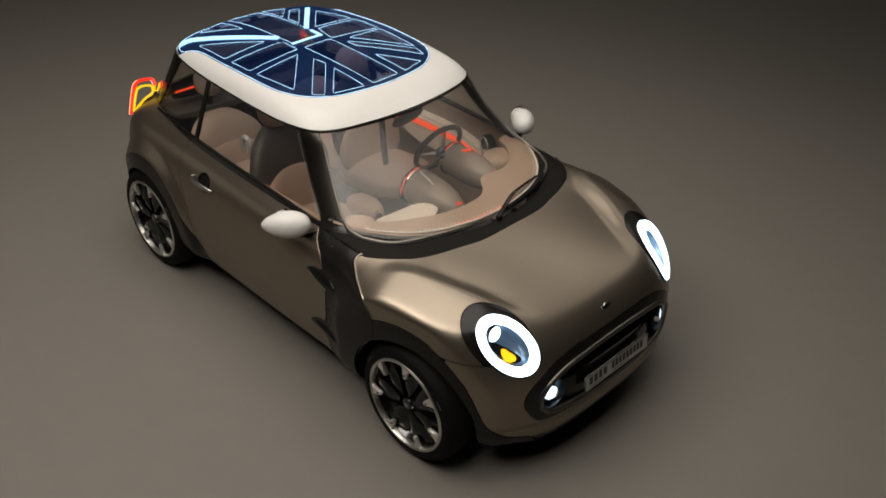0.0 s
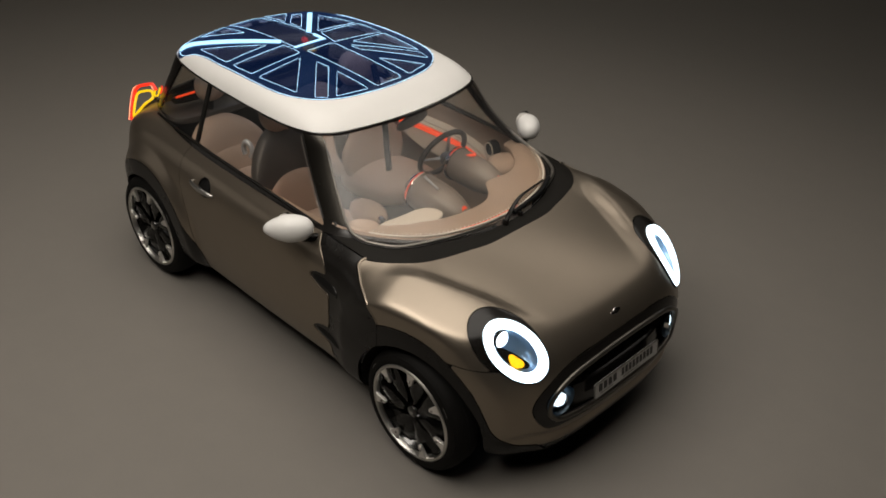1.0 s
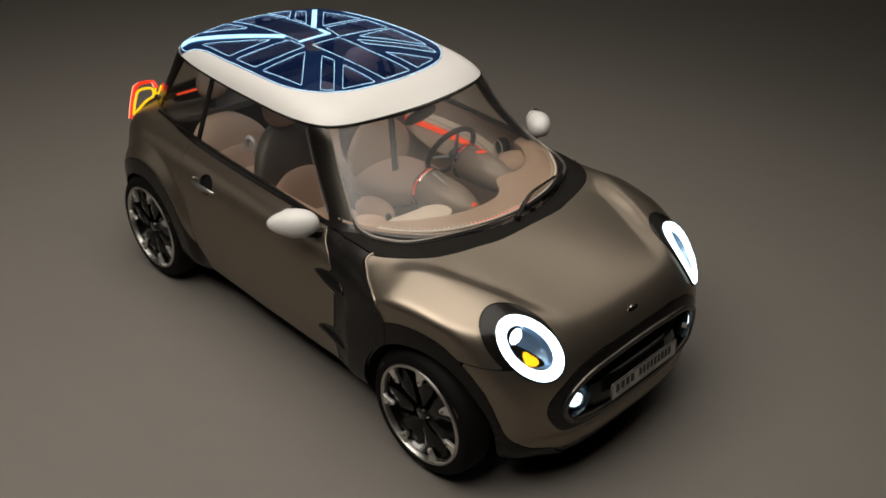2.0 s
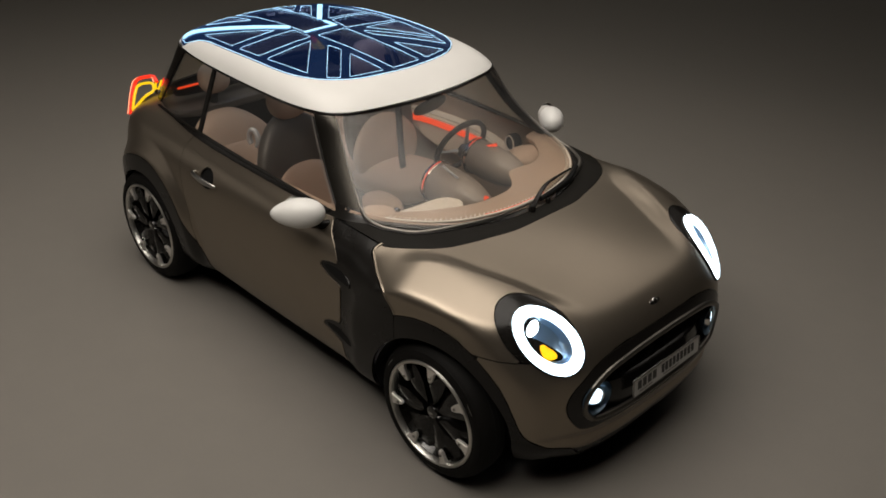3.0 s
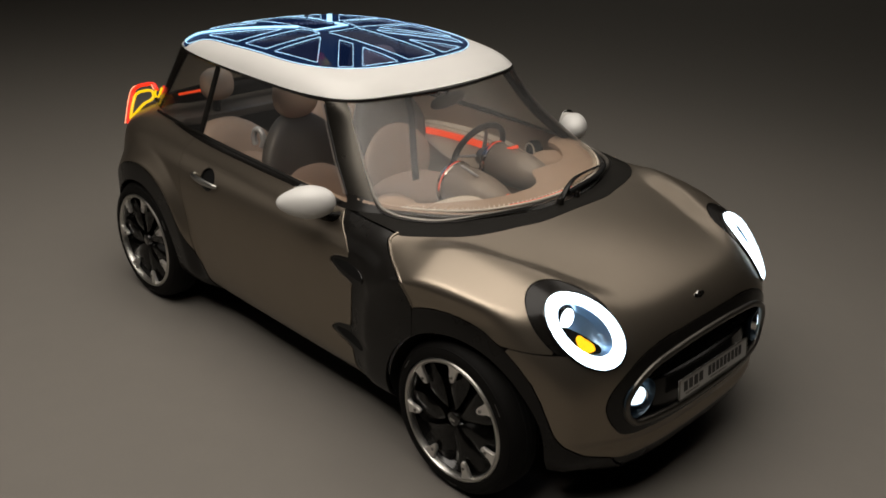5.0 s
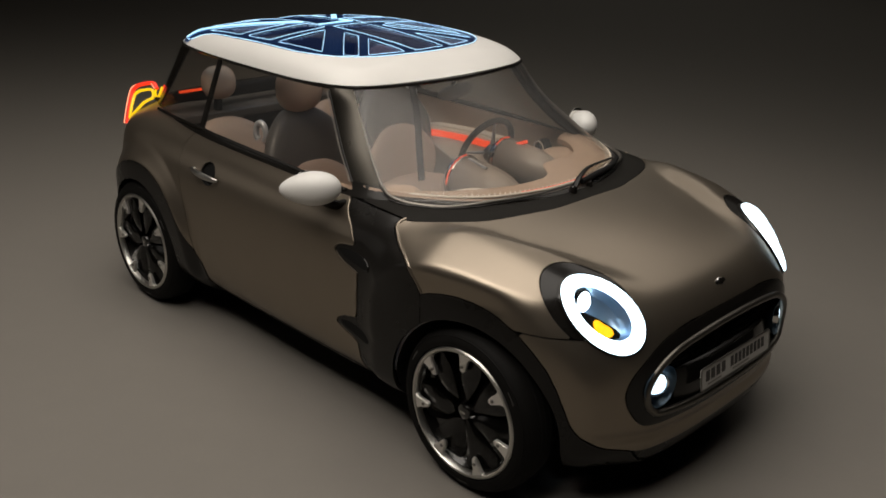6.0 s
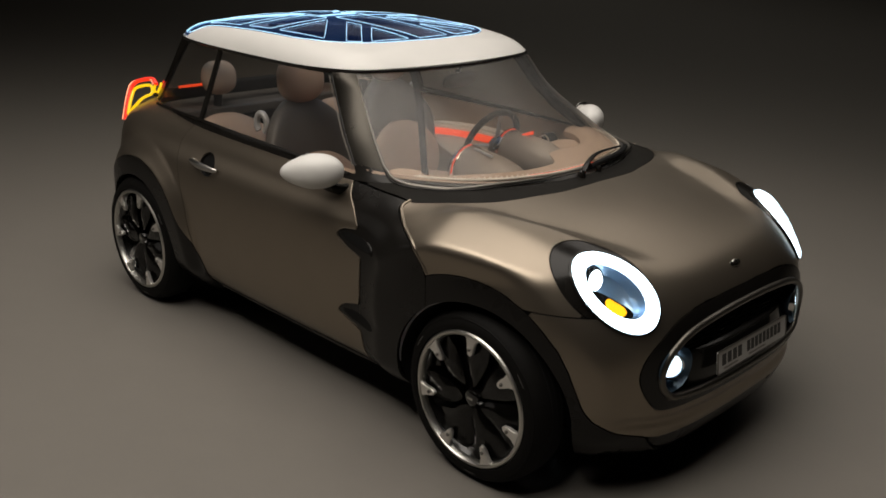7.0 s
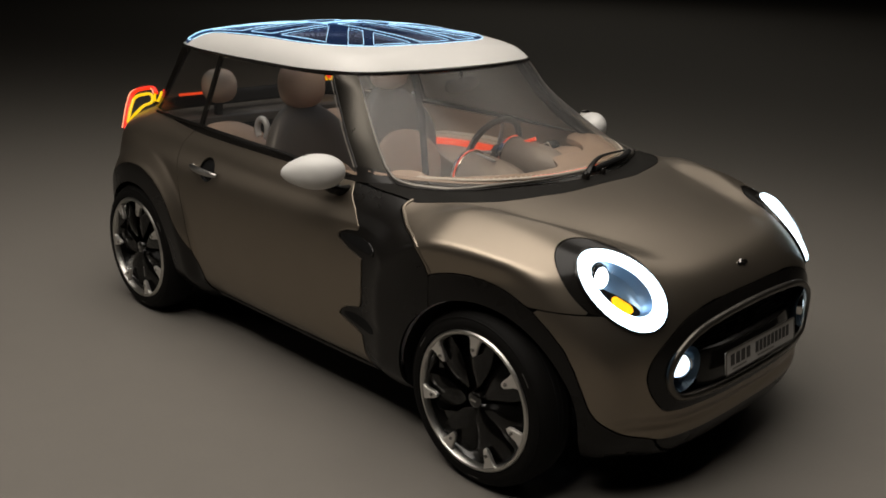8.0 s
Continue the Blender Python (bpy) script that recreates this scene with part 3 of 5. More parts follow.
front_panes = [
    [(-.329, -.158), (-.242, -.145), (.005, -.350), (-.038, -.400)],
    [(-.175, -.142), (.063, -.130), (.023, -.310)],
    [(-.401, -.483), (-.428, -.191), (-.135, -.440)],
    [(-.174, .147), (.056, .164), (.013, .323)],
    [(-.394, .130), (-.318, .133), (-.044, .401), (-.125, .416)],
    [(-.429, .175), (-.152, .432), (-.450, .430)],
]
rear_panes = [
    [(-.986, -.467), (-.690, -.488), (-.703, -.213)],
    [(-.970, .360), (-.690, .135), (-.700, .420)],
    [(-1.19, -.335), (-1.255, -.145), (-.99, -.165)],
    [(-1.18, .278), (-1.25, .150), (-.980, .115)],
    [(-1.11, .265), (-1.085, .318), (-.805, .105), (-.93, .118)],
]
wide_panes = [
    [(-.474, -.110), (.067, -.073), (.062, .105), (-.478, .073), (-.476, .02)],
    [(-.624, -.490), (-.630, -.150), (-.480, -.150), (-.458, -.485)],
    [(-.562, .073), (-1.25, .112), (-1.25, -.098), (-.560, -.126)],
    [(-.655, .128), (-.672, .430), (-.470, .430), (-.482, .090)],
]


def rounded(corners, r=.014):
    """A closed outline with its corners cut round."""
    c = [np.array(q) for q in corners]
    pts = []
    for i in range(len(c)):
        a, b, d = c[i - 1], c[i], c[(i + 1) % len(c)]
        ra = min(r, np.linalg.norm(a - b) * .3, np.linalg.norm(d - b) * .3)
        p, q = b + (a - b) / np.linalg.norm(a - b) * ra, b + (d - b) / np.linalg.norm(d - b) * ra
        pts += [p, .25 * p + .5 * b + .25 * q, q]
    return pts


# -- panels
roof_ring, = panel("roof_ring", inside(ROOF, outside(PANE)), WHITE, car, "warm white satin roof surround", thick=.02, lift=.006, sides="across")
PANES = [Flat(rounded(c), .004, .03) for c in front_panes + rear_panes + wide_panes]
ROOFSKIN = cut(V0, F0, PANE)


def roof_top(flats, d):
    return lambda x, y, z: np.minimum.reduce([f(x, y) for f in flats]) + d


def roof_sheet(name, region, mat, parent, label, lift, thick=.004):
    v, f = both(*ROOFSKIN)
    v, f = cut(v, f, region)
    n = gradient(car_field, v, .012)
    n /= np.linalg.norm(n, axis=1, keepdims=True)
    return link_mesh(name, sheet_mesh(name, v, f, n, thick, lift), mat, parent, label)


roof_glass = roof_sheet("roof_glass", lambda x, y, z: np.maximum(PANE(x, y, z) + .004, -roof_top(PANES, 0)(x, y, z)), NAVY, car, "navy translucent roof with flag-shaped panes", .003)
roof_panes = [roof_sheet("roof_pane", roof_top([f], .001), ROOFGLASS, roof_glass, "", .0) for f in PANES]
COWLGREY = surface_material("satin_dark_cowl", (0.010, 0.009, 0.0075), 0.45, 0.0, 0.0, 0.3, 400, 0.1, spec=0.08)
SILVERTRIM = surface_material("satin_metal_trim", (0.20, 0.185, 0.165), 0.42, 0.9, 0.0, 0.2, 300, 0.05)
windscreen, = panel("windscreen", inside(grown(SCREEN, -.002), GREEN), GLASS, car, "clear curved windscreen", thick=.004, lift=.0, sides="across", even=60)
# satin edge line, thickened low down to stand in for glare on the glass
for s in (-1, 1):
    edge = curve_points([(.660, .958), (.649, .982), (.623, 1.028), (.591, 1.091), (.563, 1.160), (.545, 1.224), (.531, 1.274)], 6)
    at = root(lambda w: car_field(w, -edge[:, 0], edge[:, 1]), np.full(len(edge), .0), np.full(len(edge), .9))
    part("windscreen_glare_trim", flip(tube(bmesh.new(), np.stack([at - .002, -edge[:, 0] + .003, edge[:, 1]], 1), np.linspace(.0075, .0030, len(edge)), 10), s), SILVERTRIM, windscreen, "satin metal windscreen edge, widened in place of glare")
half = [(.503, .658), (.558, .670), (.62, .662), (.674, .643), (.77, .583), (.833, .49), (.882, .38), (.910, .297), (.935, .18)]
base = curve_points(half + [(.945, 0)] + [(x, -y) for x, y in half[::-1]], 5)
# the wide satin strip stands in for glare on the curved glass edge
for name, inward, r, mat, label in (("windscreen_glare_frame", .012, .0100, SILVERTRIM, "satin metal frame in place of glare along the windscreen's base"), ("windscreen_seal", -.001, .0045, BLACK, "black rubber seal of the windscreen")):
    way = base * (1 - inward / np.hypot(base[:, 0] - .1, base[:, 1]))[:, None] + np.array((.1, 0)) * (inward / np.hypot(base[:, 0] - .1, base[:, 1]))[:, None]
    thin = np.interp(np.abs(way[:, 1]), (.15, .45), (.35, 1.0)) * np.interp(way[:, 0], (.50, .58), (.5, 1.0))
    part(name, tube(bmesh.new(), np.column_stack([way, top_z(way[:, 0], way[:, 1])]), list(r * thin), 10), mat, windscreen, label)
door_windows = panel("door_window", inside(DLO, outside(grown(BPOST, .002)), lambda x, y, z: -.72 - x), GLASS, car, "clear door glass", thick=.004, lift=-.004)
quarter_windows = panel("quarter_window", inside(DLO, outside(grown(BPOST, .002)), lambda x, y, z: x + .72), GLASS, car, "clear rear quarter glass", thick=.004, lift=-.004)
REARWIN2 = Flat(curve_points([(0, .985), (.50, .985), (.585, 1.0), (.555, 1.10), (.47, 1.25), (0, 1.265), (-.47, 1.25), (-.555, 1.10), (-.585, 1.0), (-.50, .985)], 6, True))
REARWIN = lambda x, y, z: np.maximum(REARWIN2(y, z), x + 1.0)
rear_window, = panel("rear_window", inside(grown(REARWIN, -.002), GREEN), GLASS, car, "clear rear glass", thick=.004, sides="across")
panel("windscreen_pillar", inside(GREEN, outside(ROOF), outside(SCREEN), outside(DLO), lambda x, y, z: .03 - x, lambda x, y, z: y + .3, lambda x, y, z: .972 - z), PILLARMETAL, car, "dark metallic windscreen pillar", thick=.014, lift=.001)
panel("cabin_frame", inside(GREEN, lambda x, y, z: np.minimum.reduce([x - .03, -.3 - y, z - .972]), outside(ROOF), outside(SCREEN), outside(DLO), outside(REARWIN)), BLACK, car, "gloss black window pillars and frames", thick=.014, sides="across")
panel("door_pillar", inside(DLO, BPOST), BLACK, car, "thin black pillar", thick=.012)
panel("cowl", inside(NOTGREEN, COWL, outside(grown(FIN, .004))), COWLGREY, car, "satin black cowl below the windscreen", thick=.012, sides="across")
hood_region = inside(NOTGREEN, outside(grown(COWL, GAP)), outside(grown(FIN, GAP)), outside(grown(CLAD_F, GAP)), SEAM, outside(grown(HOUSING, GAP)), outside(grown(GOUT, GAP)), lambda x, y, z: .69 - x)
hood, = panel("hood", hood_region, PAINT, car, "bronze-grey clamshell bonnet", thick=.012, sides="across")


def chin_z(y):
    return .256 + .65 * (np.abs(y) - .45).clip(0) ** 1.5


bumper_region = inside(NOTGREEN, lambda x, y, z: z - .699 + seam_gap(y), outside(grown(CLAD_F, GAP)), outside(grown(GOUT, GAP)), outside(LAMPHOLE), lambda x, y, z: 1.2 - x, lambda x, y, z: chin_z(y) - z)
bumper, = panel("front_bumper", bumper_region, PAINT, car, "bronze-grey front bumper", thick=.012, sides="across")
panel("chin", inside(lambda x, y, z: z - chin_z(y) + .002, outside(grown(CLAD_F, GAP)), lambda x, y, z: 1.2 - x), CLAD, bumper, "dark chin under the bumper", thick=.01, lift=-.004, sides="across")
housings = panel("headlamp", inside(HOUSING, outside(LAMPHOLE), SEAM, outside(grown(GOUT, GAP)), lambda x, y, z: .9 - x), BLACK, car, "round headlamp with glowing ring in black housing", thick=.012, lift=-.001)
grille_surround, = panel("grille", inside(grown(GOUT, 0), outside(GIN)), BLACK, car, "black grille with grey frame", thick=.012, lift=.004, sides="across")
panel("front_side_panel", inside(NOTGREEN, grown(FIN, -GAP), outside(CLAD_F)), CLAD, car, "dark hinge panel with two fin-shaped vents", thick=.012, lift=-.002)
VENTS = [Flat(curve_points([(x + dx, z + dz) for x, z in ((.442, .746), (.50, .756), (.56, .753), (.604, .741), (.632, .722), (.624, .708), (.585, .704), (.52, .714), (.466, .730))], 4, True)) for dx, dz in ((0, 0), (.022, -.303))]
# flat black patches stand in for the shade inside the vents
for vent in VENTS:
    panel("vent_dark_patch", lambda x, y, z: np.maximum(vent(x, z), y + .4), DARK, car, "flat black patch in place of the vent hollow's shade", thick=.004, lift=-.0005)
panel("front_arch_cladding", inside(grown(CLAD_F, -.001)), CLAD, car, "dark wheel arch cladding", thick=.012, lift=.003)
panel("rear_arch_cladding", inside(NOTGREEN, CLAD_R), CLAD, car, "dark wheel arch cladding", thick=.012, lift=.003)
doors = panel("door", inside(NOTGREEN, grown(DOOR, -GAP), outside(CLAD_R), outside(CUP)), PAINT, car, "bronze-grey door with curved shut line", thick=.012)
panel("rear_body", inside(NOTGREEN, outside(DOOR), outside(grown(CLAD_R, GAP)), outside(SILL), lambda x, y, z: x + .5), PAINT, car, "bronze-grey rear bodywork", thick=.012, sides="across")
panel("underbody", inside(NOTGREEN, SILL, outside(CLAD_R), outside(CLAD_F), outside(FIN), lambda x, y, z: x - 1.2), DARK, car, "black underbody and sills", thick=.01, sides="across")


def liner():
    """Dark inner shell behind the panel gaps."""
    v, f = cut(V0, F0, inside(NOTGREEN, outside(grown(COWL, -.03)), outside(GIN), outside(LAMPHOLE)))
    n = gradient(car_field, v, .012)
    n /= np.linalg.norm(n, axis=1, keepdims=True)
    v, f = both(v - n * .0135, f)
    me = sheet_mesh("inner_shell", v, f, vertex_normals(v, f))
    link_mesh("inner_shell", me, DARK, car, "black inner shell")


liner()


def edge_strip(name, pts, r, mat, parent, label=""):
    for s in (-1, 1):
        bm = tube(bmesh.new(), pts, r, 8)
        part(name, flip(bm, s), mat, parent, label)


# -- rolled rear edge of the bonnet
edge = curve_points([(.700, .911), (.690, .896), (.702, .881), (.771, .849), (.866, .820), (.905, .772), (.932, .724)], 8)
edge_strip("hood_edge", np.stack([edge[:, 0] + .008, side_y(edge[:, 0] + .008, edge[:, 1]) + .0045, edge[:, 1]], 1), .0075, PAINT, hood, "rolled bonnet edge")

# -- lip behind the upper vents
lip = curve_points([(.600, .744), (.622, .734), (.636, .720), (.634, .704)], 6)
edge_strip("vent_lip", np.stack([lip[:, 0], side_y(lip[:, 0], lip[:, 1]) + .001, lip[:, 1]], 1), .0042, CLAD, car, "dark rolled vent lip")

# -- rolled front edge of the doors along the fin-shaped vents
edge = np.array([(.409, .915), (.439, .884), (.492, .844), (.533, .792), (.528, .778), (.47, .770), (.437, .757), (.424, .741), (.43, .728), (.482, .700), (.566, .676), (.570, .60), (.570, .505), (.562, .490), (.49, .473), (.455, .452), (.443, .434), (.45, .422), (.50, .402), (.568, .380)])
edge = np.concatenate([a + (b - a) * np.linspace(0, 1, 4, endpoint=False)[:, None] for a, b in zip(edge, edge[1:])])
for s, door in zip((-1, 1), doors):
    rim_pts = np.stack([edge[:, 0] - .003, side_y(edge[:, 0], edge[:, 1]) + .001, edge[:, 1]], 1)
    part("door_edge", flip(tube(bmesh.new(), rim_pts, .0032, 6), s), PAINT, door, "rolled door edge")

# -- black seal under the white roof
def roof_seal():
    a = np.linspace(0, 2 * math.pi, 160, endpoint=False)
    c, sn = np.cos(a), np.sin(a)
    z = np.full(160, 1.287)
    for _ in range(2):
        r = root(lambda w: greenhouse(-.5 + w * c, w * sn, z), np.full(160, .2), np.full(160, 1.2))
        z = eave_z(-.5 + r * c) - .004
    pts = np.stack([-.5 + (r + .002) * c, (r + .002) * sn, z], 1)
    part("roof_seal", tube(bmesh.new(), pts, .007, 8, True), BLACK, roof_ring, "black rubber roof seal")


roof_seal()
for s in (-1, 1):
    xs = np.linspace(.36, -1.2, 40)
    pts = []
    for x in xs:
        z = float(np.interp(x, (-1.21, -.715, -.08, .36), (.962, .968, .954, .938)))
        pts.append((x, side_y(x, z) - .001, z))
    part("belt_moulding", flip(tube(bmesh.new(), pts, .008, 8), s), BLACK, car, "black belt-line moulding")
    line = curve_points([(.368, .966), (.262, 1.056), (.172, 1.162), (.092, 1.270)], 8)
    for shift, r, mat in ((0, .0042, CLAD), (-.013, .0018, SILVERTRIM)):
        pts = [(x + shift, side_y(x + shift, z) - .001, z) for x, z in line]
        part("window_trim", flip(tube(bmesh.new(), pts, r, 6), s), mat, car, "thin grey window trim")

# -- black inner lining of the windscreen pillars
for s in (-1, 1):
    pts = curve_points([(.085, -.535, 1.280), (.215, -.582, 1.125), (.335, -.628, 1.020), (.455, -.668, .950)], 6)
    part("pillar_lining", flip(tube(bmesh.new(), pts, .021, 10, flat=.8), s), CLAD, car, "black inner pillar lining")

# -- roof flag: blue ribs between panes, each pane edged with a line of light


def roof_points(xy, lift):
    xy = np.array(xy, float)
    p = np.stack([xy[:, 0], xy[:, 1], top_z(xy[:, 0], xy[:, 1])], 1)
    g = gradient(car_field, p)
    return p + g / np.linalg.norm(g, axis=1, keepdims=True) * lift


def roof_loop(name, corners, r=.0009, mat=None, lift=.0045):
    pts = rounded(corners)
    dense = []
    for i, p in enumerate(pts):
        q = pts[(i + 1) % len(pts)]
        k = max(1, int(np.linalg.norm(q - p) / .05))
        dense += [p + (q - p) * j / k for j in range(k)]
    bm = tube(bmesh.new(), roof_points(dense, lift), r, 6, True)
    return part(name, bm, mat or BLUEGLOW, roof_glass)


for c in front_panes + rear_panes + wide_panes:
    roof_loop("light_line", c)
turn = np.linspace(0, 2 * math.pi, 150, endpoint=False)
reach = root(lambda w: np.maximum(ROOFPANE(-.5 + w * np.cos(turn), w * np.sin(turn)), 1.303 - top_z(-.5 + w * np.cos(turn), w * np.sin(turn))), np.full(150, .1), np.full(150, 1.2)) - .006
rim = roof_points(np.stack([-.5 + reach * np.cos(turn), reach * np.sin(turn)], 1), .006)
part("rim_light", tube(bmesh.new(), rim, .0013, 6, True), BLUEGLOW, roof_glass, "thin blue light line round the roof glass")


def roof_bar(corners, mat, lift=.004, depth=.012, name="rib"):
    """A raised bar of the flag on the roof, drawn onto the roof's curve."""
    bm = bmesh.new()
    (a, b, c, d) = [np.array(q, float) for q in corners]
    n, m = 24, 4
    xy = [a + (d - a) * i / n + (b + (c - b) * i / n - a - (d - a) * i / n) * j / m for i in range(n + 1) for j in range(m + 1)]
    up, dn = roof_points(xy, lift), roof_points(xy, lift - depth)
    tops = [[bm.verts.new(up[i * (m + 1) + j]) for j in range(m + 1)] for i in range(n + 1)]
    lows = [[bm.verts.new(dn[i * (m + 1) + j]) for j in range(m + 1)] for i in range(n + 1)]
    for i in range(n):
        for j in range(m):
            bm.faces.new((tops[i][j], tops[i][j + 1], tops[i + 1][j + 1], tops[i + 1][j]))
            bm.faces.new((lows[i][j], lows[i + 1][j], lows[i + 1][j + 1], lows[i][j + 1]))
        bm.faces.new((tops[i][0], tops[i + 1][0], lows[i + 1][0], lows[i][0]))
        bm.faces.new((tops[i][m], lows[i][m], lows[i + 1][m], tops[i + 1][m]))
    for i in (0, n):
        for j in range(m):
            bm.faces.new((tops[i][j], tops[i][j + 1], lows[i][j + 1], lows[i][j]))
    return part(name, bm, mat, roof_glass, "pale blue glowing bar in place of a roof reflection")


# -- headlamps
def lamp_grid(rows, steps=96):
    """Rings over the lamp: rows of (scale along, scale across, height over the body skin, offset along)."""
    bm = bmesh.new()
    rings = []
    for sa, sb, lift, off in rows:
        ang = np.linspace(0, 2 * math.pi, steps, endpoint=False)[:, None]
        p = LAMP_C + LAMP_U * (sa * np.cos(ang) + off) + LAMP_V * (sb * np.sin(ang))
        h = root(lambda w: lower_body(*(p + LAMP_N * w[:, None]).T), np.full(steps, -.12), np.full(steps, .12))
        ring = [bm.verts.new(q) for q in p + LAMP_N * (h[:, None] + lift)]
        rings.append(ring)
    for a, b in zip(rings, rings[1:]):
        for k in range(steps):
            bm.faces.new((a[k], a[(k + 1) % steps], b[(k + 1) % steps], b[k]))
    return bm, rings


def headlamp(s, housing):
    ring_rows = [(.164, .104, -.004, .004), (.170, .1105, .008, .004), (.167, .1075, .016, .004), (.150, .094, .020, .004), (.128, .079, .016, .003), (.119, .072, .006, .002), (.116, .070, -.008, .002)]
    bm, _ = lamp_grid(ring_rows)
    part("ring_light", flip(bm, s), RING, housing, "glowing white ring lamp")
    bm, _ = lamp_grid([(.177, .117, -.004, .002), (.177, .117, .006, .002), (.170, .110, .009, .004), (.166, .106, .0, .004)])
    part("bezel", flip(bm, s), BLACK, housing, "gloss black bezel")
    bm, rings = lamp_grid([(.119, .0725, .004, .002), (.114, .069, -.012, .001), (.109, .066, -.035, .0), (.09, .055, -.062, -.003), (.05, .03, -.078, -.005)])
    bm.faces.new(rings[-1])
    part("reflector", flip(bm, s), BOWL, housing, "blue-grey reflector bowl")
    # the bulb: a bright round lens that faces ahead in its collar
    c = LAMP_C + LAMP_U * -.066 + LAMP_V * .003 + LAMP_N * -.020
    m = look(Vector(c), Vector(c) + Vector((1.0, -.02, .12))) @ pose(0, 0, 0, 180, 0, 0)
    bm = spin(bmesh.new(), [(0, .011), (.016, .010), (.029, .006), (.037, -.002), (.037, -.01)], m, 40)
    part("bulb", flip(bm, s), BULB, housing, "bright white projector lens")
    bm = spin(bmesh.new(), [(.037, .0), (.041, .001), (.042, -.003), (.042, -.05), (.037, -.05), (.037, .0)], m, 40)
    part("collar", flip(bm, s), BLACK, housing, "black lens collar")
    # indicator in its dark shelf
    def on(u, v, w):
        return Vector(LAMP_C + LAMP_U * u + LAMP_V * v + LAMP_N * w)
    shelf = curve_points([(-.075, -.050), (-.03, -.062), (.02, -.066), (.065, -.056), (.102, -.028), (.104, -.004), (.082, .006), (.045, .000), (.0, -.010), (-.045, -.026)], 5, True)
    frame_m = Matrix((LAMP_U, LAMP_V, LAMP_N)).transposed().to_4x4()
    bm = slab(bmesh.new(), [tuple(q) for q in shelf], Matrix.Translation(Vector(LAMP_C + LAMP_N * -.055)) @ frame_m, .040, .004)
    part("indicator_shelf", flip(bm, s), BLACK, housing)
    drop = curve_points([(.002, -.033), (.006, -.018), (.030, -.013), (.060, -.008), (.079, -.017), (.074, -.038), (.048, -.056), (.020, -.047)], 5, True)
    bm = slab(bmesh.new(), [tuple(q) for q in drop], Matrix.Translation(Vector(LAMP_C + LAMP_N * -.016)) @ frame_m, .010, .003)
    part("indicator", flip(bm, s), AMBER, housing, "amber indicator lamp")
    bm, rings = lamp_grid([(.130, .077, .010, -.008), (.09, .05, .018, -.012), (.05, .028, .022, -.012), (.015, .009, .023, -.012)], 48)
    bm.faces.new(rings[-1])
    lens = part("lens_cover", flip(bm, s), LENS, housing, "clear domed lens")
    lens.visible_shadow = False


# -- grille
def grille_parts():
    def outline(flat, n=140):
        a = np.linspace(0, 2 * math.pi, n, endpoint=False)
        c, sn = np.cos(a), np.sin(a) * .5
        r = root(lambda w: flat(w * c, .53 + w * sn), np.full(n, .02), np.full(n, 1.2))
        return np.stack([r * c, .53 + r * sn], 1)
    edge = outline(GRILLE_IN)
    loop = [Vector(p) for p in np.stack([front_x(edge[:, 0], edge[:, 1]) + .003, edge[:, 0], edge[:, 1]], 1)]
    part("frame", tube(bmesh.new(), loop, .0135, 12, True, ref=(1, 0, 0)), FRAMEGREY, grille_surround, "satin grey grille frame")
    bm = bmesh.new()
    n = len(loop)
    a = [bm.verts.new(p) for p in loop]
    b = [bm.verts.new((p.x - .075, p.y * .97, .53 + (p.z - .53) * .97)) for p in loop]
    for k in range(n):
        bm.faces.new((a[k], a[(k + 1) % n], b[(k + 1) % n], b[k]))
    bm.faces.new(b)
    part("recess", bm, DARK, grille_surround, "black recess")
    # fine horizontal bars in the upper opening
    for z in np.linspace(.556, .634, 7):
        half = .37 - 1.6 * max(0, z - .585)
        ys = np.linspace(-half, half, 30)
        bm = tube(bmesh.new(), np.stack([front_x(ys, z) - .028, ys, np.full(30, z)], 1), .0042, 6)
        part("grille_bar", bm, CLAD, grille_surround)
    # lower carrier that holds the plate
    bm = bmesh.new()
    ys = np.linspace(-.33, .33, 40)
    rows = []
    for z, d in ((.40, .004), (.43, .000), (.50, .004), (.535, .012), (.548, .030), (.548, .07)):
        rows.append([bm.verts.new((x - d - .02 * (abs(y) / .33) ** 4, y, z)) for x, y in zip(front_x(ys, max(z, .40)), ys)])
    for r, t in zip(rows, rows[1:]):
        for k in range(len(ys) - 1):
            bm.faces.new((r[k], r[k + 1], t[k + 1], t[k]))
    part("plate_carrier", bm, BLACK, grille_surround, "gloss black number plate carrier")
    for s in (-1, 1):
        c = Vector((1.684, -.425, .508))
        m = look(c, c + Vector((1, -.12, .02))) @ pose(0, 0, 0, 180, 0, 0)
        bm = spin(bmesh.new(), [(.080, .018), (.075, .004), (.062, -.02), (.042, -.04), (0, -.045)], m, 48)
        lamp = part("fog_lamp", flip(bm, s), FOGBOWL, grille_surround, "round fog lamp with bright white lens")
        c2 = c + Vector((.002, -.008, .004))
        m2 = look(c2, c2 + Vector((1, -.62, .06))) @ pose(0, 0, 0, 180, 0, 0)
        bm = spin(bmesh.new(), [(0, .012), (.018, .010), (.033, .004), (.039, -.006), (.039, -.03)], m2, 40)
        part("bulb", flip(bm, s), FOGBULB, lamp, "bright white lens")
        bm = spin(bmesh.new(), [(.039, .002), (.043, .005), (.046, .0), (.046, -.03)], m2, 40)
        part("bulb_ring", flip(bm, s), CHROME, lamp)


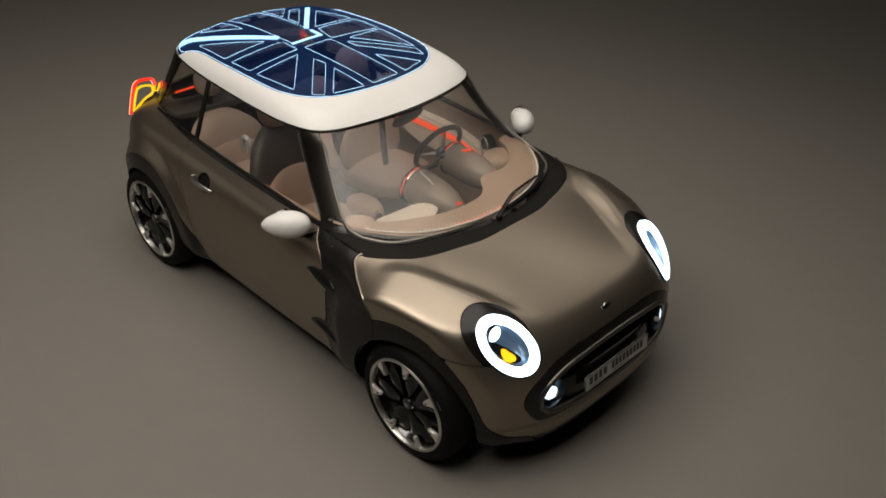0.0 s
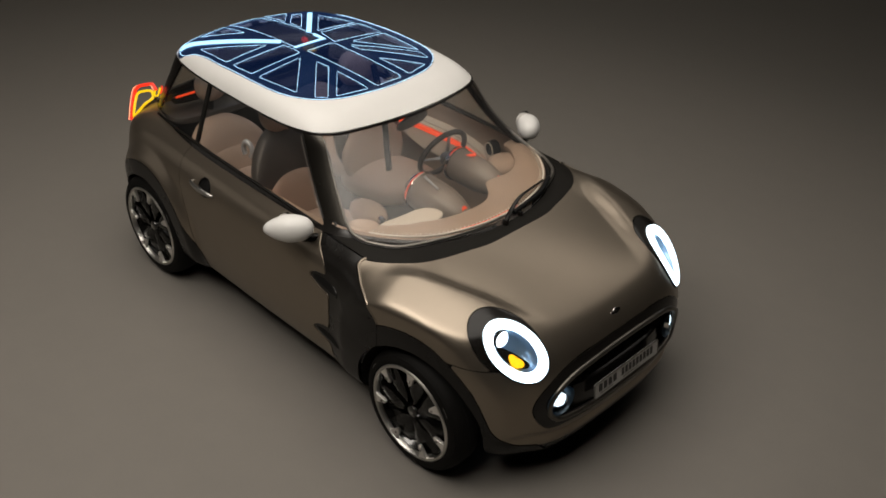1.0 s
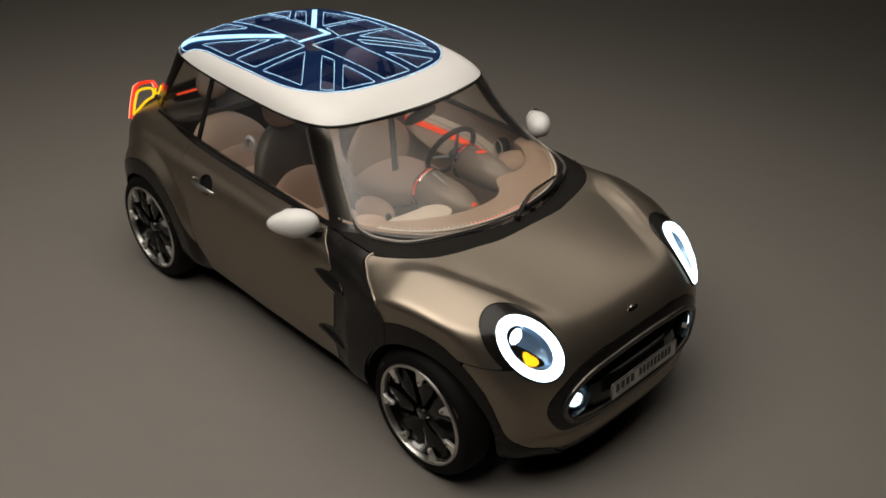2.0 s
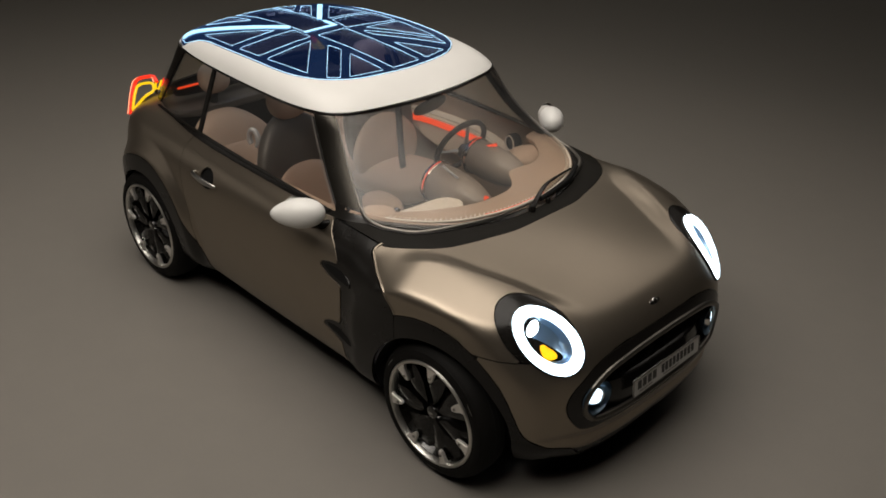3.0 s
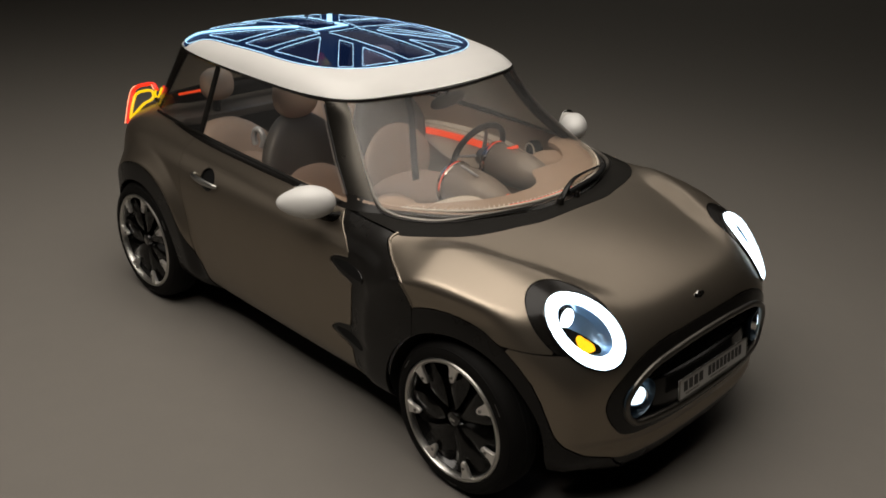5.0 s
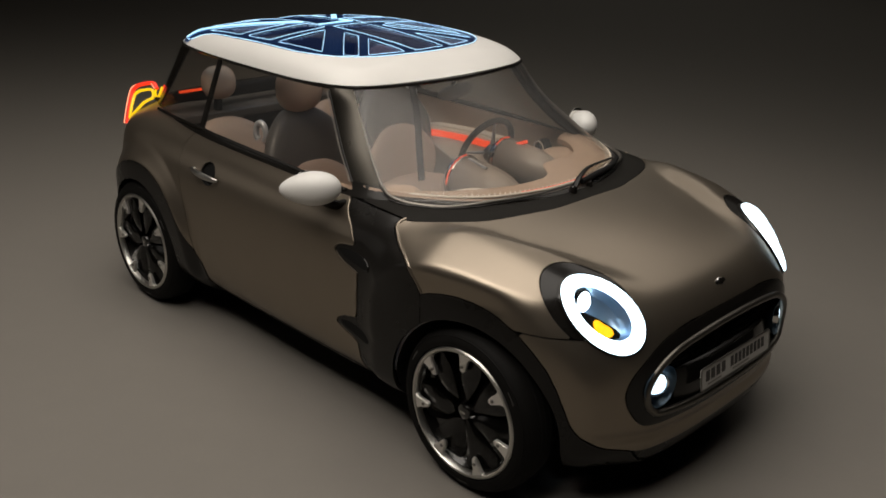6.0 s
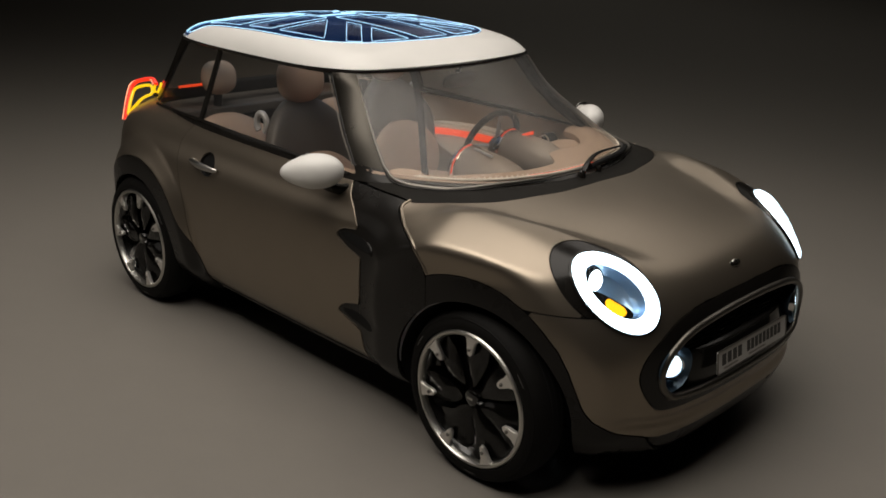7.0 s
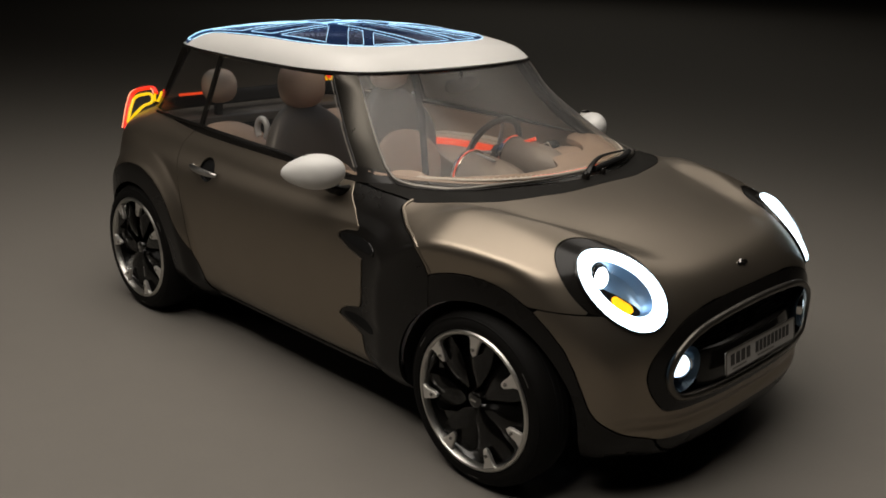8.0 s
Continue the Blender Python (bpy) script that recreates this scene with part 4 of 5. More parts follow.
def plate():
    x, z0, tilt = 1.748, .484, -8
    m = pose(x, 0, z0, 90, 0, 90) @ pose(0, 0, 0, tilt, 0, 0)
    w, h = .247, .041
    pts = rounded([(-w, -h), (w, -h), (w, h), (-w, h)], .008)
    base = part("number_plate", slab(bmesh.new(), [tuple(p) for p in pts], m, .006, .0015), PLATE, car, "pale plate with dark bars")
    part("plate_edge", tube(bmesh.new(), [m @ Vector((a, b, .006)) for a, b in pts], .003, 6, True), GREYTRIM, base, "grey plate frame")
    xs = [-.205 + .036 * k for k in range(4)] + [-.035 + .0285 * k for k in range(9)]
    for k, bx in enumerate(xs):
        wbar = .0125 if k < 4 else .0098
        bm = slab(bmesh.new(), [(bx - wbar, -.014), (bx + wbar, -.014), (bx + wbar, .026), (bx - wbar, .026)], m @ Matrix.Translation((0, 0, .0055)), .002)
        part("bar", bm, DARKINK, base, smooth=False)
    for a, b in ((-.205, -.11), (-.03, .09)):
        bm = slab(bmesh.new(), [(a, -.030), (b, -.030), (b, -.024), (a, -.024)], m @ Matrix.Translation((0, 0, .0055)), .0012)
        part("bar", bm, GREYTRIM, base, smooth=False)


def badge():
    z = float(top_z(1.64, 0))
    c = Vector((1.64, 0, z))
    n = normal_at(np.array(c))
    m = Matrix.Translation(c) @ n.to_track_quat("Z", "Y").to_matrix().to_4x4()
    y_axis = (m.inverted().to_3x3() @ Vector((0, 1, 0))).to_2d().normalized()
    m = m @ Matrix.Rotation(math.atan2(y_axis.y, y_axis.x), 4, "Z")
    base = part("bonnet_badge", spin(bmesh.new(), [(0, .006), (.012, .0055), (.015, .003), (.015, -.004)], m, 32), CHROME, car, "small dark chrome winged badge")
    for s in (-1, 1):
        wing = [(s * .014, -.009), (s * .030, -.006), (s * .034, .004), (s * .026, .009), (s * .014, .010)]
        part("wing", slab(bmesh.new(), wing if s > 0 else wing[::-1], m @ Matrix.Translation((0, 0, -.003)), .006, .001), CHROME, base)
    part("centre", spin(bmesh.new(), [(0, .0075), (.0105, .0068), (.011, .004)], m, 24), BLACK, base)


FRAMEGREY = surface_material("dark_satin_metal", (0.13, 0.12, 0.105), 0.33, 0.9, 0.0, 0.2, 300, 0.06)
FOGBOWL = surface_material("dark_blue_grey_bowl", (0.08, 0.12, 0.16), 0.28, 0.6, 0.0, 0.1, 200, 0.05)
BOWL = surface_material("blue_grey_reflector", (0.26, 0.38, 0.52), 0.30, 0.8, 0.0, 0.1, 200, 0.05)
GLINTBAR = glow("pale_blue_glint_bar", (0.42, 0.76, 1.0), 1.7)
LENS = glass_material("lens_glass", (0.97, 0.98, 1.0))
GREYTRIM = surface_material("satin_grey_metal", (0.22, 0.21, 0.195), 0.36, 0.9, 0.0, 0.2, 400, 0.06)
PLATE = surface_material("pale_grey_plate", (0.50, 0.49, 0.47), 0.45, 0.0, 0.1, 0.2, 300, 0.04)
DARKINK = surface_material("dark_ink", (0.03, 0.028, 0.025), 0.5, 0.0, 0.0, 0.2, 300, 0.1)

# glowing bars in place of bright reflections along the rear arms of the cross
roof_bar([(-1.195, -.450), (-1.150, -.496), (-.672, -.142), (-.705, -.114)], GLINTBAR, .006, .008, "glint_bar")
roof_bar([(-1.088, .366), (-1.065, .386), (-.700, .096), (-.722, .078)], GLINTBAR, .006, .008, "glint_bar")
roof_bar([(-.567, -.130), (-.551, -.130), (-.552, .080), (-.568, .076)], GLINTBAR, .006, .008, "glint_bar")
roof_bar([(-.552, .066), (-.552, .082), (-.660, .090), (-.660, .076)], GLINTBAR, .006, .008, "glint_bar")
for s, hs in zip((-1, 1), housings):
    headlamp(s, hs)
grille_parts()
plate()
badge()


# -- wheels
def wheel_parts(phase):
    """A wheel about the origin with its outer face towards -y; the axle lies along y."""
    w = new("wheel")
    m = pose(0, 0, 0, 90, 0, 0)
    prof = [(.243, .062), (.2515, .073), (.262, .0768), (.278, .0758), (.293, .069), (.304, .059), (.313, .043), (.318, .022), (.3195, .0), (.3195, -.05), (.316, -.068), (.306, -.082), (.290, -.090), (.268, -.0905), (.243, -.07)]
    tyre = part("tyre", spin(bmesh.new(), prof, m, 128), TYRE, w, "black low-profile tyre")
    for r, h in ((.260, .0755), (.292, .069)):
        part("sidewall_rib", spin(bmesh.new(), [(r - .004, h - .002), (r - .002, h + .0022), (r + .002, h + .0015), (r + .004, h - .004)], m, 96), TYRE, tyre)
    for z in (-.045, -.022, .0):
        part("tread_groove", spin(bmesh.new(), [(.3192, z - .004), (.3200, z - .0035), (.3200, z + .0035), (.3192, z + .004)], m, 96), DARK, tyre)
    for a in (35, 150, 275):
        c, s = math.cos(radians(a)), math.sin(radians(a))
        bm = bmesh.new()
        pts = [m @ Vector((.280 * math.cos(radians(a + k)), .280 * math.sin(radians(a + k)), .0740)) for k in np.linspace(-5, 5, 8)]
        part("sidewall_mark", tube(bm, pts, .0022, 6), GREYTRIM, tyre, "pale sidewall mark")
    rim = part("rim", spin(bmesh.new(), [(.232, .055), (.234, .074), (.239, .080), (.247, .079), (.2525, .073), (.2525, .055), (.245, .04), (.245, -.07), (.235, -.07), (.232, .03), (.232, .055)], m, 128), ALLOY, w, "alloy rim ring with seven claws")
    part("barrel", spin(bmesh.new(), [(.232, .03), (.225, -.02), (.215, -.06), (0, -.06)], m, 64), DARK, w, "dark rim barrel")
    part("wheel_dish", spin(bmesh.new(), [(.2325, .054), (.214, .022), (.15, .006), (.05, .012), (.02, .03), (0, .03)], m, 64), SPOKE, w, "gloss black wheel dish")
    for k in range(7):
        a = radians(phase + k * 360 / 7)
        turn = m @ Matrix.Rotation(a, 4, "Z")
        claw = [(.238, -.046), (.228, -.032), (.213, -.022), (.192, -.017), (.174, -.011), (.166, -.001), (.172, .009), (.190, .0145), (.212, .016), (.227, .020), (.238, .030)]
        bm = slab(bmesh.new(), claw, turn @ Matrix.Translation((0, 0, .068)) @ pose(0, 0, 0, 0, 2, 0), .017, .0035)
        part("claw", bm, CLAW, rim)
        bm = spin(bmesh.new(), [(0, .0030), (.0032, .0030), (.0042, .0), (.0062, .0005), (.0068, -.003)], turn @ Matrix.Translation((.192, -.001, .0830)), 16)
        part("bolt", bm, GREYTRIM, rim)
        # twisted spoke blade
        bm = bmesh.new()
        n, mm = 18, 12
        rows = []
        for i in range(n + 1):
            t = i / n
            r = .028 + .20 * t
            width = .030 + .100 * math.sin(min(1, t * 1.15) * math.pi * .55)
            off = .30 * (1 - t) ** 1.5
            tilt = radians(38) * (1 - t) + radians(12)
            row = []
            for j in range(mm + 1):
                q = (j / mm - .5) * 2
                ang = off + q * width / max(r, .06) * .55
                h = .034 + .016 * math.sin(t * math.pi) - .034 * q * math.sin(tilt) - .026 * q * q * math.sin(t * math.pi) + .010 * t
                row.append(bm.verts.new(turn @ Vector((r * math.cos(ang), r * math.sin(ang), h))))
            rows.append(row)
        for r0, r1 in zip(rows, rows[1:]):
            for j in range(mm):
                bm.faces.new((r0[j], r0[j + 1], r1[j + 1], r1[j]))
        bmesh.ops.solidify(bm, geom=bm.faces, thickness=.010)
        part("spoke", bm, SPOKE, w, "gloss black twisted spoke")
    hub = part("hub_cap", spin(bmesh.new(), [(0, .064), (.018, .063), (.028, .058), (.034, .045), (.034, .0)], m, 40), SPOKE, w, "black hub cap with small grey emblem")
    for k in range(3):
        bm = slab(bmesh.new(), [(-.012 + .009 * k, -.004), (-.006 + .009 * k, -.004), (-.006 + .009 * k, .004), (-.012 + .009 * k, .004)], m @ Matrix.Translation((0, 0, .063)), .0018)
        part("emblem", bm, CHROME, hub)
    return w


for cx, cy, phase in ((1.15, .765, 90.0), (REAR_X, .800, 82.0)):
    for s in (-1, 1):
        w = wheel_parts(phase)
        tagged(w, "black seven-spoke wheel with alloy rim ring")
        w.parent = car
        w.matrix_basis = pose(cx, s * cy, .3195, 0, 0, 0 if s < 0 else 180)
        # arch liner: the upper part of a drum with a back wall
        bm = bmesh.new()
        a = np.radians(np.linspace(-12, 192, 48))
        rings = [[bm.verts.new((cx + q * math.cos(k), max(y, float(side_y(cx + q * math.cos(k), max(.26, .315 + q * math.sin(k)))) + .02), .315 + q * math.sin(k))) for k in a] for q, y in ((.352, -.835), (.350, -.56), (.20, -.54), (.02, -.54))]
        for p, q in zip(rings, rings[1:]):
            for k in range(47):
                bm.faces.new((p[k], p[k + 1], q[k + 1], q[k]))
        part("wheel_well", flip(bm, s), DARK, car, "black wheel arch liner")


# -- door furniture
for s, door in zip((-1, 1), doors):
    bm = bmesh.new()
    rows = []
    for sc, d in ((1.0, .001), (.97, .006), (.86, .018), (.6, .028), (.25, .031)):
        rows.append([bm.verts.new((-.505 + .0585 * sc * math.cos(a), side_y(-.505 + .0585 * sc * math.cos(a), .815 + .0525 * sc * math.sin(a)) + d, .815 + .0525 * sc * math.sin(a))) for a in np.linspace(0, 2 * math.pi, 36, endpoint=False)])
    for r, t in zip(rows, rows[1:]):
        for k in range(36):
            bm.faces.new((r[k], r[(k + 1) % 36], t[(k + 1) % 36], t[k]))
    bm.faces.new(rows[-1])
    part("handle_cup", flip(bm, s), DARK, door, "dark handle recess")
    xs = np.linspace(-.622, -.408, 18)
    pts = [(x, side_y(x, .812) - .013 - .017 * math.sin(math.pi * k / 17) ** .6, .812 - .010 * (k / 17 - .5)) for k, x in enumerate(xs)]
    rad = [.006 + .0095 * math.sin(math.pi * min(1, k / 17 * 1.02)) ** .5 for k in range(18)]
    handle = part("door_handle", flip(tube(bmesh.new(), pts, rad, 12, flat=.7, ref=(0, 1, 0)), s), SATINCHROME, door, "satin chrome door handle")
    bm = tube(bmesh.new(), [(-.615, side_y(-.615, .812) + .002, .815), (-.612, side_y(-.612, .812) - .014, .815)], .008, 10)
    part("handle_mount", flip(bm, s), SATINCHROME, handle)

# -- door mirrors
for s in (-1, 1):
    bm = bmesh.new()
    blob(bm, (0, 0, 0), (.122, .066, .067), (0, 0, 0), 2.1, 40, 28)
    for v in bm.verts:
        k = 1 - .27 * (-v.co.x / .122) * (1 if v.co.x < 0 else .3)
        v.co.y *= k
        v.co.z *= k
    bm.transform(pose(.335, -.875, .970, 0, -4, 43))
    if s > 0:
        bm.transform(Matrix.Translation((0, .015, -.014)))
    shell = part("door_mirror", flip(bm, s), WHITE, car, "egg-shaped white door mirror")
    bm = bmesh.new()
    blob(bm, (0, 0, 0), (.004, .055, .052), (0, 0, 0), 2.3, 24, 16)
    bm.transform(pose(.285, -.865, .975, 0, -4, 5))
    part("mirror_glass", flip(bm, s), CHROME, shell, "mirror glass")
    bm = tube(bmesh.new(), [(.378, -.745, .886), (.375, -.775, .890), (.365, -.81, .902), (.355, -.845, .925)], [.030, .026, .023, .022], 14, flat=.75, ref=(0, 1, 0))
    part("mirror_foot", flip(bm, s), BLACK, shell, "black mirror foot")

# -- wiper at rest on the lower edge of the windscreen
arm = curve_points([(.968, -.030, .952), (.945, .018, .968), (.918, .082, .980), (.895, .145, .987), (.878, .225, .988), (.846, .390, .978)], 5)
wiper = part("wiper", tube(bmesh.new(), arm, np.interp(np.arange(len(arm)), (0, 6, 14, len(arm) - 1), (.013, .012, .010, .006)), 10, flat=.7), BLACK, car, "black windscreen wiper")
blade = curve_points([(.947, .05, .964), (.937, .16, .972), (.902, .315, .972), (.830, .455, .964)], 5)
part("wiper_blade", tube(bmesh.new(), blade, .012, 8), DARK, wiper, "matt black wiper blade")
for x, y, z, r in ((.968, -.034, .946, .017), (.963, .084, .944, .013)):
    bm = spin(bmesh.new(), [(0, .022), (r * .6, .021), (r * .9, .015), (r, .0), (r, -.03)], pose(x, y, z), 24)
    part("wiper_pivot", bm, BLACK, wiper)

# -- tail lamps: open loops of light on the rear corners
def tail_lamp(s):
    out = np.array((.012, -.012, .004))
    def angular(pts, closed=False):
        p = [np.array(q) for q in pts]
        for _ in range(3):
            n = len(p)
            q = [] if closed else [p[0]]
            for a, b in zip(p, p[1:] + p[:1]) if closed else zip(p, p[1:]):
                q += [a * .8 + b * .2, a * .2 + b * .8]
            p = q if closed else q + [p[-1]]
        return np.array(p)
    oc = angular([(-1.456, -.708, .838), (-1.480, -.672, .930), (-1.500, -.628, 1.020), (-1.430, -.552, 1.042), (-1.388, -.558, 1.015)]) + out
    ic = angular([(-1.432, -.705, .862), (-1.456, -.672, .935), (-1.476, -.632, .998), (-1.405, -.572, 1.018), (-1.388, -.580, .972), (-1.378, -.640, .962), (-1.395, -.685, .915)], True) + out
    body = part("tail_lamp", flip(tube(bmesh.new(), oc + np.array((-.004, .004, .002)), .0105, 8), s), REDGLOW, car, "open loop tail lamp glowing red and yellow")
    part("inner_loop", flip(tube(bmesh.new(), ic, .0078, 8, True), s), YELLOWGLOW, body, "yellow light loop")
    part("light_edge", flip(tube(bmesh.new(), oc + np.array((-.013, -.009, .004)), .0026, 6), s), PINKGLOW, body, "pale light line")
    hook = curve_points([(-1.398, -.552, 1.028), (-1.402, -.560, .995), (-1.398, -.555, .968), (-1.392, -.540, .990), (-1.396, -.522, 1.022)], 6) + out
    part("hook", flip(tube(bmesh.new(), hook, .0062, 8), s), YELLOWGLOW, body, "yellow light hook")
    hook = curve_points([(-1.390, -.528, .985), (-1.394, -.512, 1.015), (-1.400, -.508, 1.030)], 6) + out
    part("hook_edge", flip(tube(bmesh.new(), hook, .0042, 8), s), REDGLOW, body)
    for a, b in (((-1.44, -.705, .860), (-1.41, -.655, .87)), ((-1.39, -.57, .97), (-1.36, -.56, .955))):
        part("bracket", flip(tube(bmesh.new(), [a, b], .012, 8), s), BLACK, body)


PINKGLOW = glow("pale_pink_light_line", (1.0, .30, .16), 2.2)
for s in (-1, 1):
    tail_lamp(s)

# ---- the cabin ----
TRIM = FABRIC
bm = bmesh.new()
blob(bm, (-.25, 0, .22), (1.25, .74, .05), (0, 0, 0), 6, 40, 16)
part("cabin_floor", bm, DARKFABRIC, car, "dark cabin floor")
for s in (-1, 1):
    # door lining with its raised, lit pocket
    bm = bmesh.new()
    xs, zs = np.linspace(-1.15, .50, 40), np.linspace(.27, .945, 16)
    grid = [[bm.verts.new((x, max(y, -.82) + .055 - .027 * max(0, (z - .80) / .145) + .015 * math.sin(max(0, min(1, (z - .3) / .6)) * math.pi), z)) for y, z in zip(side_y(x, zs), zs)] for x in xs]
    for a, b in zip(grid, grid[1:]):
        for k in range(len(zs) - 1):
            bm.faces.new((a[k], a[k + 1], b[k + 1], b[k]))
    lining = part("door_lining", flip(bm, s), TRIM, car, "taupe fabric door lining")
    pod = curve_points([(-.605, .768), (-.57, .808), (-.38, .83), (-.15, .84), (.08, .825), (.24, .765), (.22, .70), (.02, .655), (-.28, .64), (-.48, .69)], 6, True)
    bm = slab(bmesh.new(), [tuple(p) for p in pod], pose(0, -.705, 0, 90, 0, 0), -.09, .02)
    pocket = part("door_pocket", flip(bm, s), CREAM, lining, "cream door pocket with orange light")
    strip = curve_points([(-.54, .774), (-.51, .792), (-.36, .806), (-.15, .815), (.08, .806), (.235, .760), (.21, .745), (.06, .775), (-.14, .778), (-.36, .772), (-.52, .757)], 6, True)
    bm = slab(bmesh.new(), [tuple(p) for p in strip], pose(0, -.625, 0, 90, 0, 0), -.022, .006)
    part("pocket_light", flip(bm, s), ORANGE, lining, "glowing orange strip")
    m = pose(.242, -.655, .838, -90, 0, 15)
    bm = spin(bmesh.new(), [(0, .0), (.030, .003), (.034, .010), (.040, .018), (.048, .018), (.052, .008), (.052, -.03)], m, 40)
    sp = part("speaker", flip(bm, s), DARK, lining, "round black speaker with pale ring")
    bm = spin(bmesh.new(), [(.037, .016), (.039, .023), (.044, .023), (.046, .016)], m, 40)
    part("speaker_ring", flip(bm, s), CREAM, sp, "pale speaker ring")


def seat(name, x, y, z, back_h, w, tilt, label, head, shell=DARKFABRIC):
    st = new(name)
    tagged(st, label)
    st.parent = car
    bm = blob(bmesh.new(), (x + .20, y, z + .295), (.29, w, .085), (0, -7, 0), 3.2, 40, 24)
    part("seat_cushion", bm, FABRIC, st)
    top = z + .42
    lean = math.tan(radians(tilt))
    # shell behind, pad ahead
    def shaped(scale_w, h0, h1, thick, fwd):
        bm = blob(bmesh.new(), (0, 0, 0), (thick, scale_w, (h1 - h0) / 2), (0, 0, 0), 2.7, 44, 30)
        for v in bm.verts:
            t = (v.co.z / ((h1 - h0) / 2) + 1) / 2
            v.co.y *= 1 - .34 * max(0, t - .55) ** 1.5 / .45 ** 1.5
            v.co.x += .07 * (v.co.y / scale_w) ** 2 + fwd - lean * ((h1 - h0) * t)
        bm.transform(pose(x - .02, y, (h0 + h1) / 2))
        return bm
    part("seat_shell", shaped(w + .012, z + .32, z + .32 + back_h, .075, -.01), shell, st, "seat shell in charcoal leather" if shell is DARKFABRIC else "")
    part("seat_back", shaped(w * (1.0 if y > 0 else .90), z + .26, z + .32 + back_h * (.625 if y > 0 else .585), .066, .035), FABRIC, st, "taupe fabric seat back")
    back_h += .075 if shell is FABRIC else 0
    hx = x - .02 - lean * (back_h + .09)
    if head:
        tall = .108 if head > .1 else .086
        bm = blob(bmesh.new(), (hx + .02, y, z + .32 + back_h + .085 + (.108 - tall) * .9), (.07, head, tall), (0, -6, 0), 2.4, 36, 24)
        part("headrest", bm, FABRIC, st, "rounded taupe headrest")
        bm = tube(bmesh.new(), [(hx, y, z + .30 + back_h - .03), (hx + .01, y, z + .32 + back_h + .06)], .022, 12)
        part("headrest_post", bm, DARK, st)
    return st


for s in (-1, 1):
    st = seat("front_seat", -.30 if s < 0 else -.50, -.375 if s < 0 else .335, .235, .53, .245 if s < 0 else .232, 9, "taupe and charcoal front bucket seat", .118)
    bx = -.455 if s < 0 else -.625
    loop = [(bx + .034 * math.cos(a), s * (.555 - .1 * .034 * math.cos(a)), .975 + .046 * math.sin(a)) for a in np.linspace(-.9, 4.0, 26)]
    part("release_loop", tube(bmesh.new(), loop, .0145, 10, ref=(0, 1, 0)), SATIN, st, "silver seat release loop")
    seat("rear_seat", -.95, s * .36, .24, .335, .235, 18, "taupe rear seat", .09 if s < 0 else 0, FABRIC)
bm = tube(bmesh.new(), [(-.24, .30, .50), (-.275, .30, .72), (-.315, .31, .96), (-.37, .32, 1.10), (-.43, .33, 1.24)], .024, 8, flat=.25, ref=(1, 0, 0))
part("seat_belt", bm, DARK, car, "dark seat belt over the driver's seat")
# rear shelf and tail trim
bm = blob(bmesh.new(), (-1.25, 0, .90), (.16, .60, .03), (0, 0, 0), 5, 36, 12)
part("rear_shelf", bm, DARKFABRIC, car, "charcoal rear shelf")
bm = tube(bmesh.new(), [(-1.18, y, 1.035) for y in np.linspace(-.55, -.36, 12)], .0070, 8)
part("shelf_light", bm, ORANGE, car, "orange light line on the tailgate")
bm = blob(bmesh.new(), (-1.22, 0, 1.0), (.03, .56, .035), (0, 0, 0), 4, 36, 12)
part("tailgate_trim", bm, DARK, car)

# dashboard: a fabric shelf that follows the windscreen, a drum-shaped cowl across, the steering wheel on it
def belt_reach(a):
    return float(root(lambda w: BELT(.15 + w * math.cos(a), w * math.sin(a)), np.array([.1]), np.array([1.4]))[0])


def dash_shelf():
    bm = bmesh.new()
    n = 60
    rows = []
    for d, z in ((.012, .952), (.03, .962), (.06, .960), (.12, .952), (.19, .940), (.215, .925), (.205, .90), (.10, .86)):
        row = []
        for k in range(n + 1):
            a = -1.22 + 2.44 * k / n
            c, sn = math.cos(a), math.sin(a)
            r = belt_reach(a)
            r = max(.05, r - d * (1 - .55 * min(1, max(0, (abs(a) - .55) / .6)) + .45 * math.exp(-((a - .47) / .2) ** 2)))
            zz = z - .004 * math.cos(a * 3)
            row.append(bm.verts.new((.15 + r * c, r * sn, zz)))
        rows.append(row)
    for a, b in zip(rows, rows[1:]):
        for k in range(n):
            bm.faces.new((a[k], a[k + 1], b[k + 1], b[k]))
    return part("dashboard", bm, FABRIC, car, "taupe fabric dashboard shelf with stitched edge")


dash = dash_shelf()
def on_dash(a, d, z):
    c, sn = math.cos(a), math.sin(a)
    r = belt_reach(a) - d
    return Vector((.15 + r * c, r * sn, z))
pts = [on_dash(a, .024, .963) for a in np.linspace(-.92, 1.0, 60)]
part("edge_piping", tube(bmesh.new(), pts, .0055, 8), CREAM, dash, "cream edge piping")
for a in np.linspace(-.9, .95, 64):
    p, q = on_dash(a, .034, .966), on_dash(a + .010, .047, .966)
    part("stitch", tube(bmesh.new(), [p, q], .0036, 5), CREAM, dash)
# glowing line put in for the orange reflection on the stitches
pts = [on_dash(a, .030, .9665) for a in np.linspace(-.34, .14, 40)]
part("dash_glint", tube(bmesh.new(), pts, .0018, 6), ORANGE, dash, "thin glowing line in place of an orange reflection on the dashboard")
# drum cowl that carries the instruments
DASHGREY = surface_material("grey_brown_satin_trim", (0.22, 0.185, 0.155), 0.38, 0.0, 0.2, 0.2, 300, 0.06)


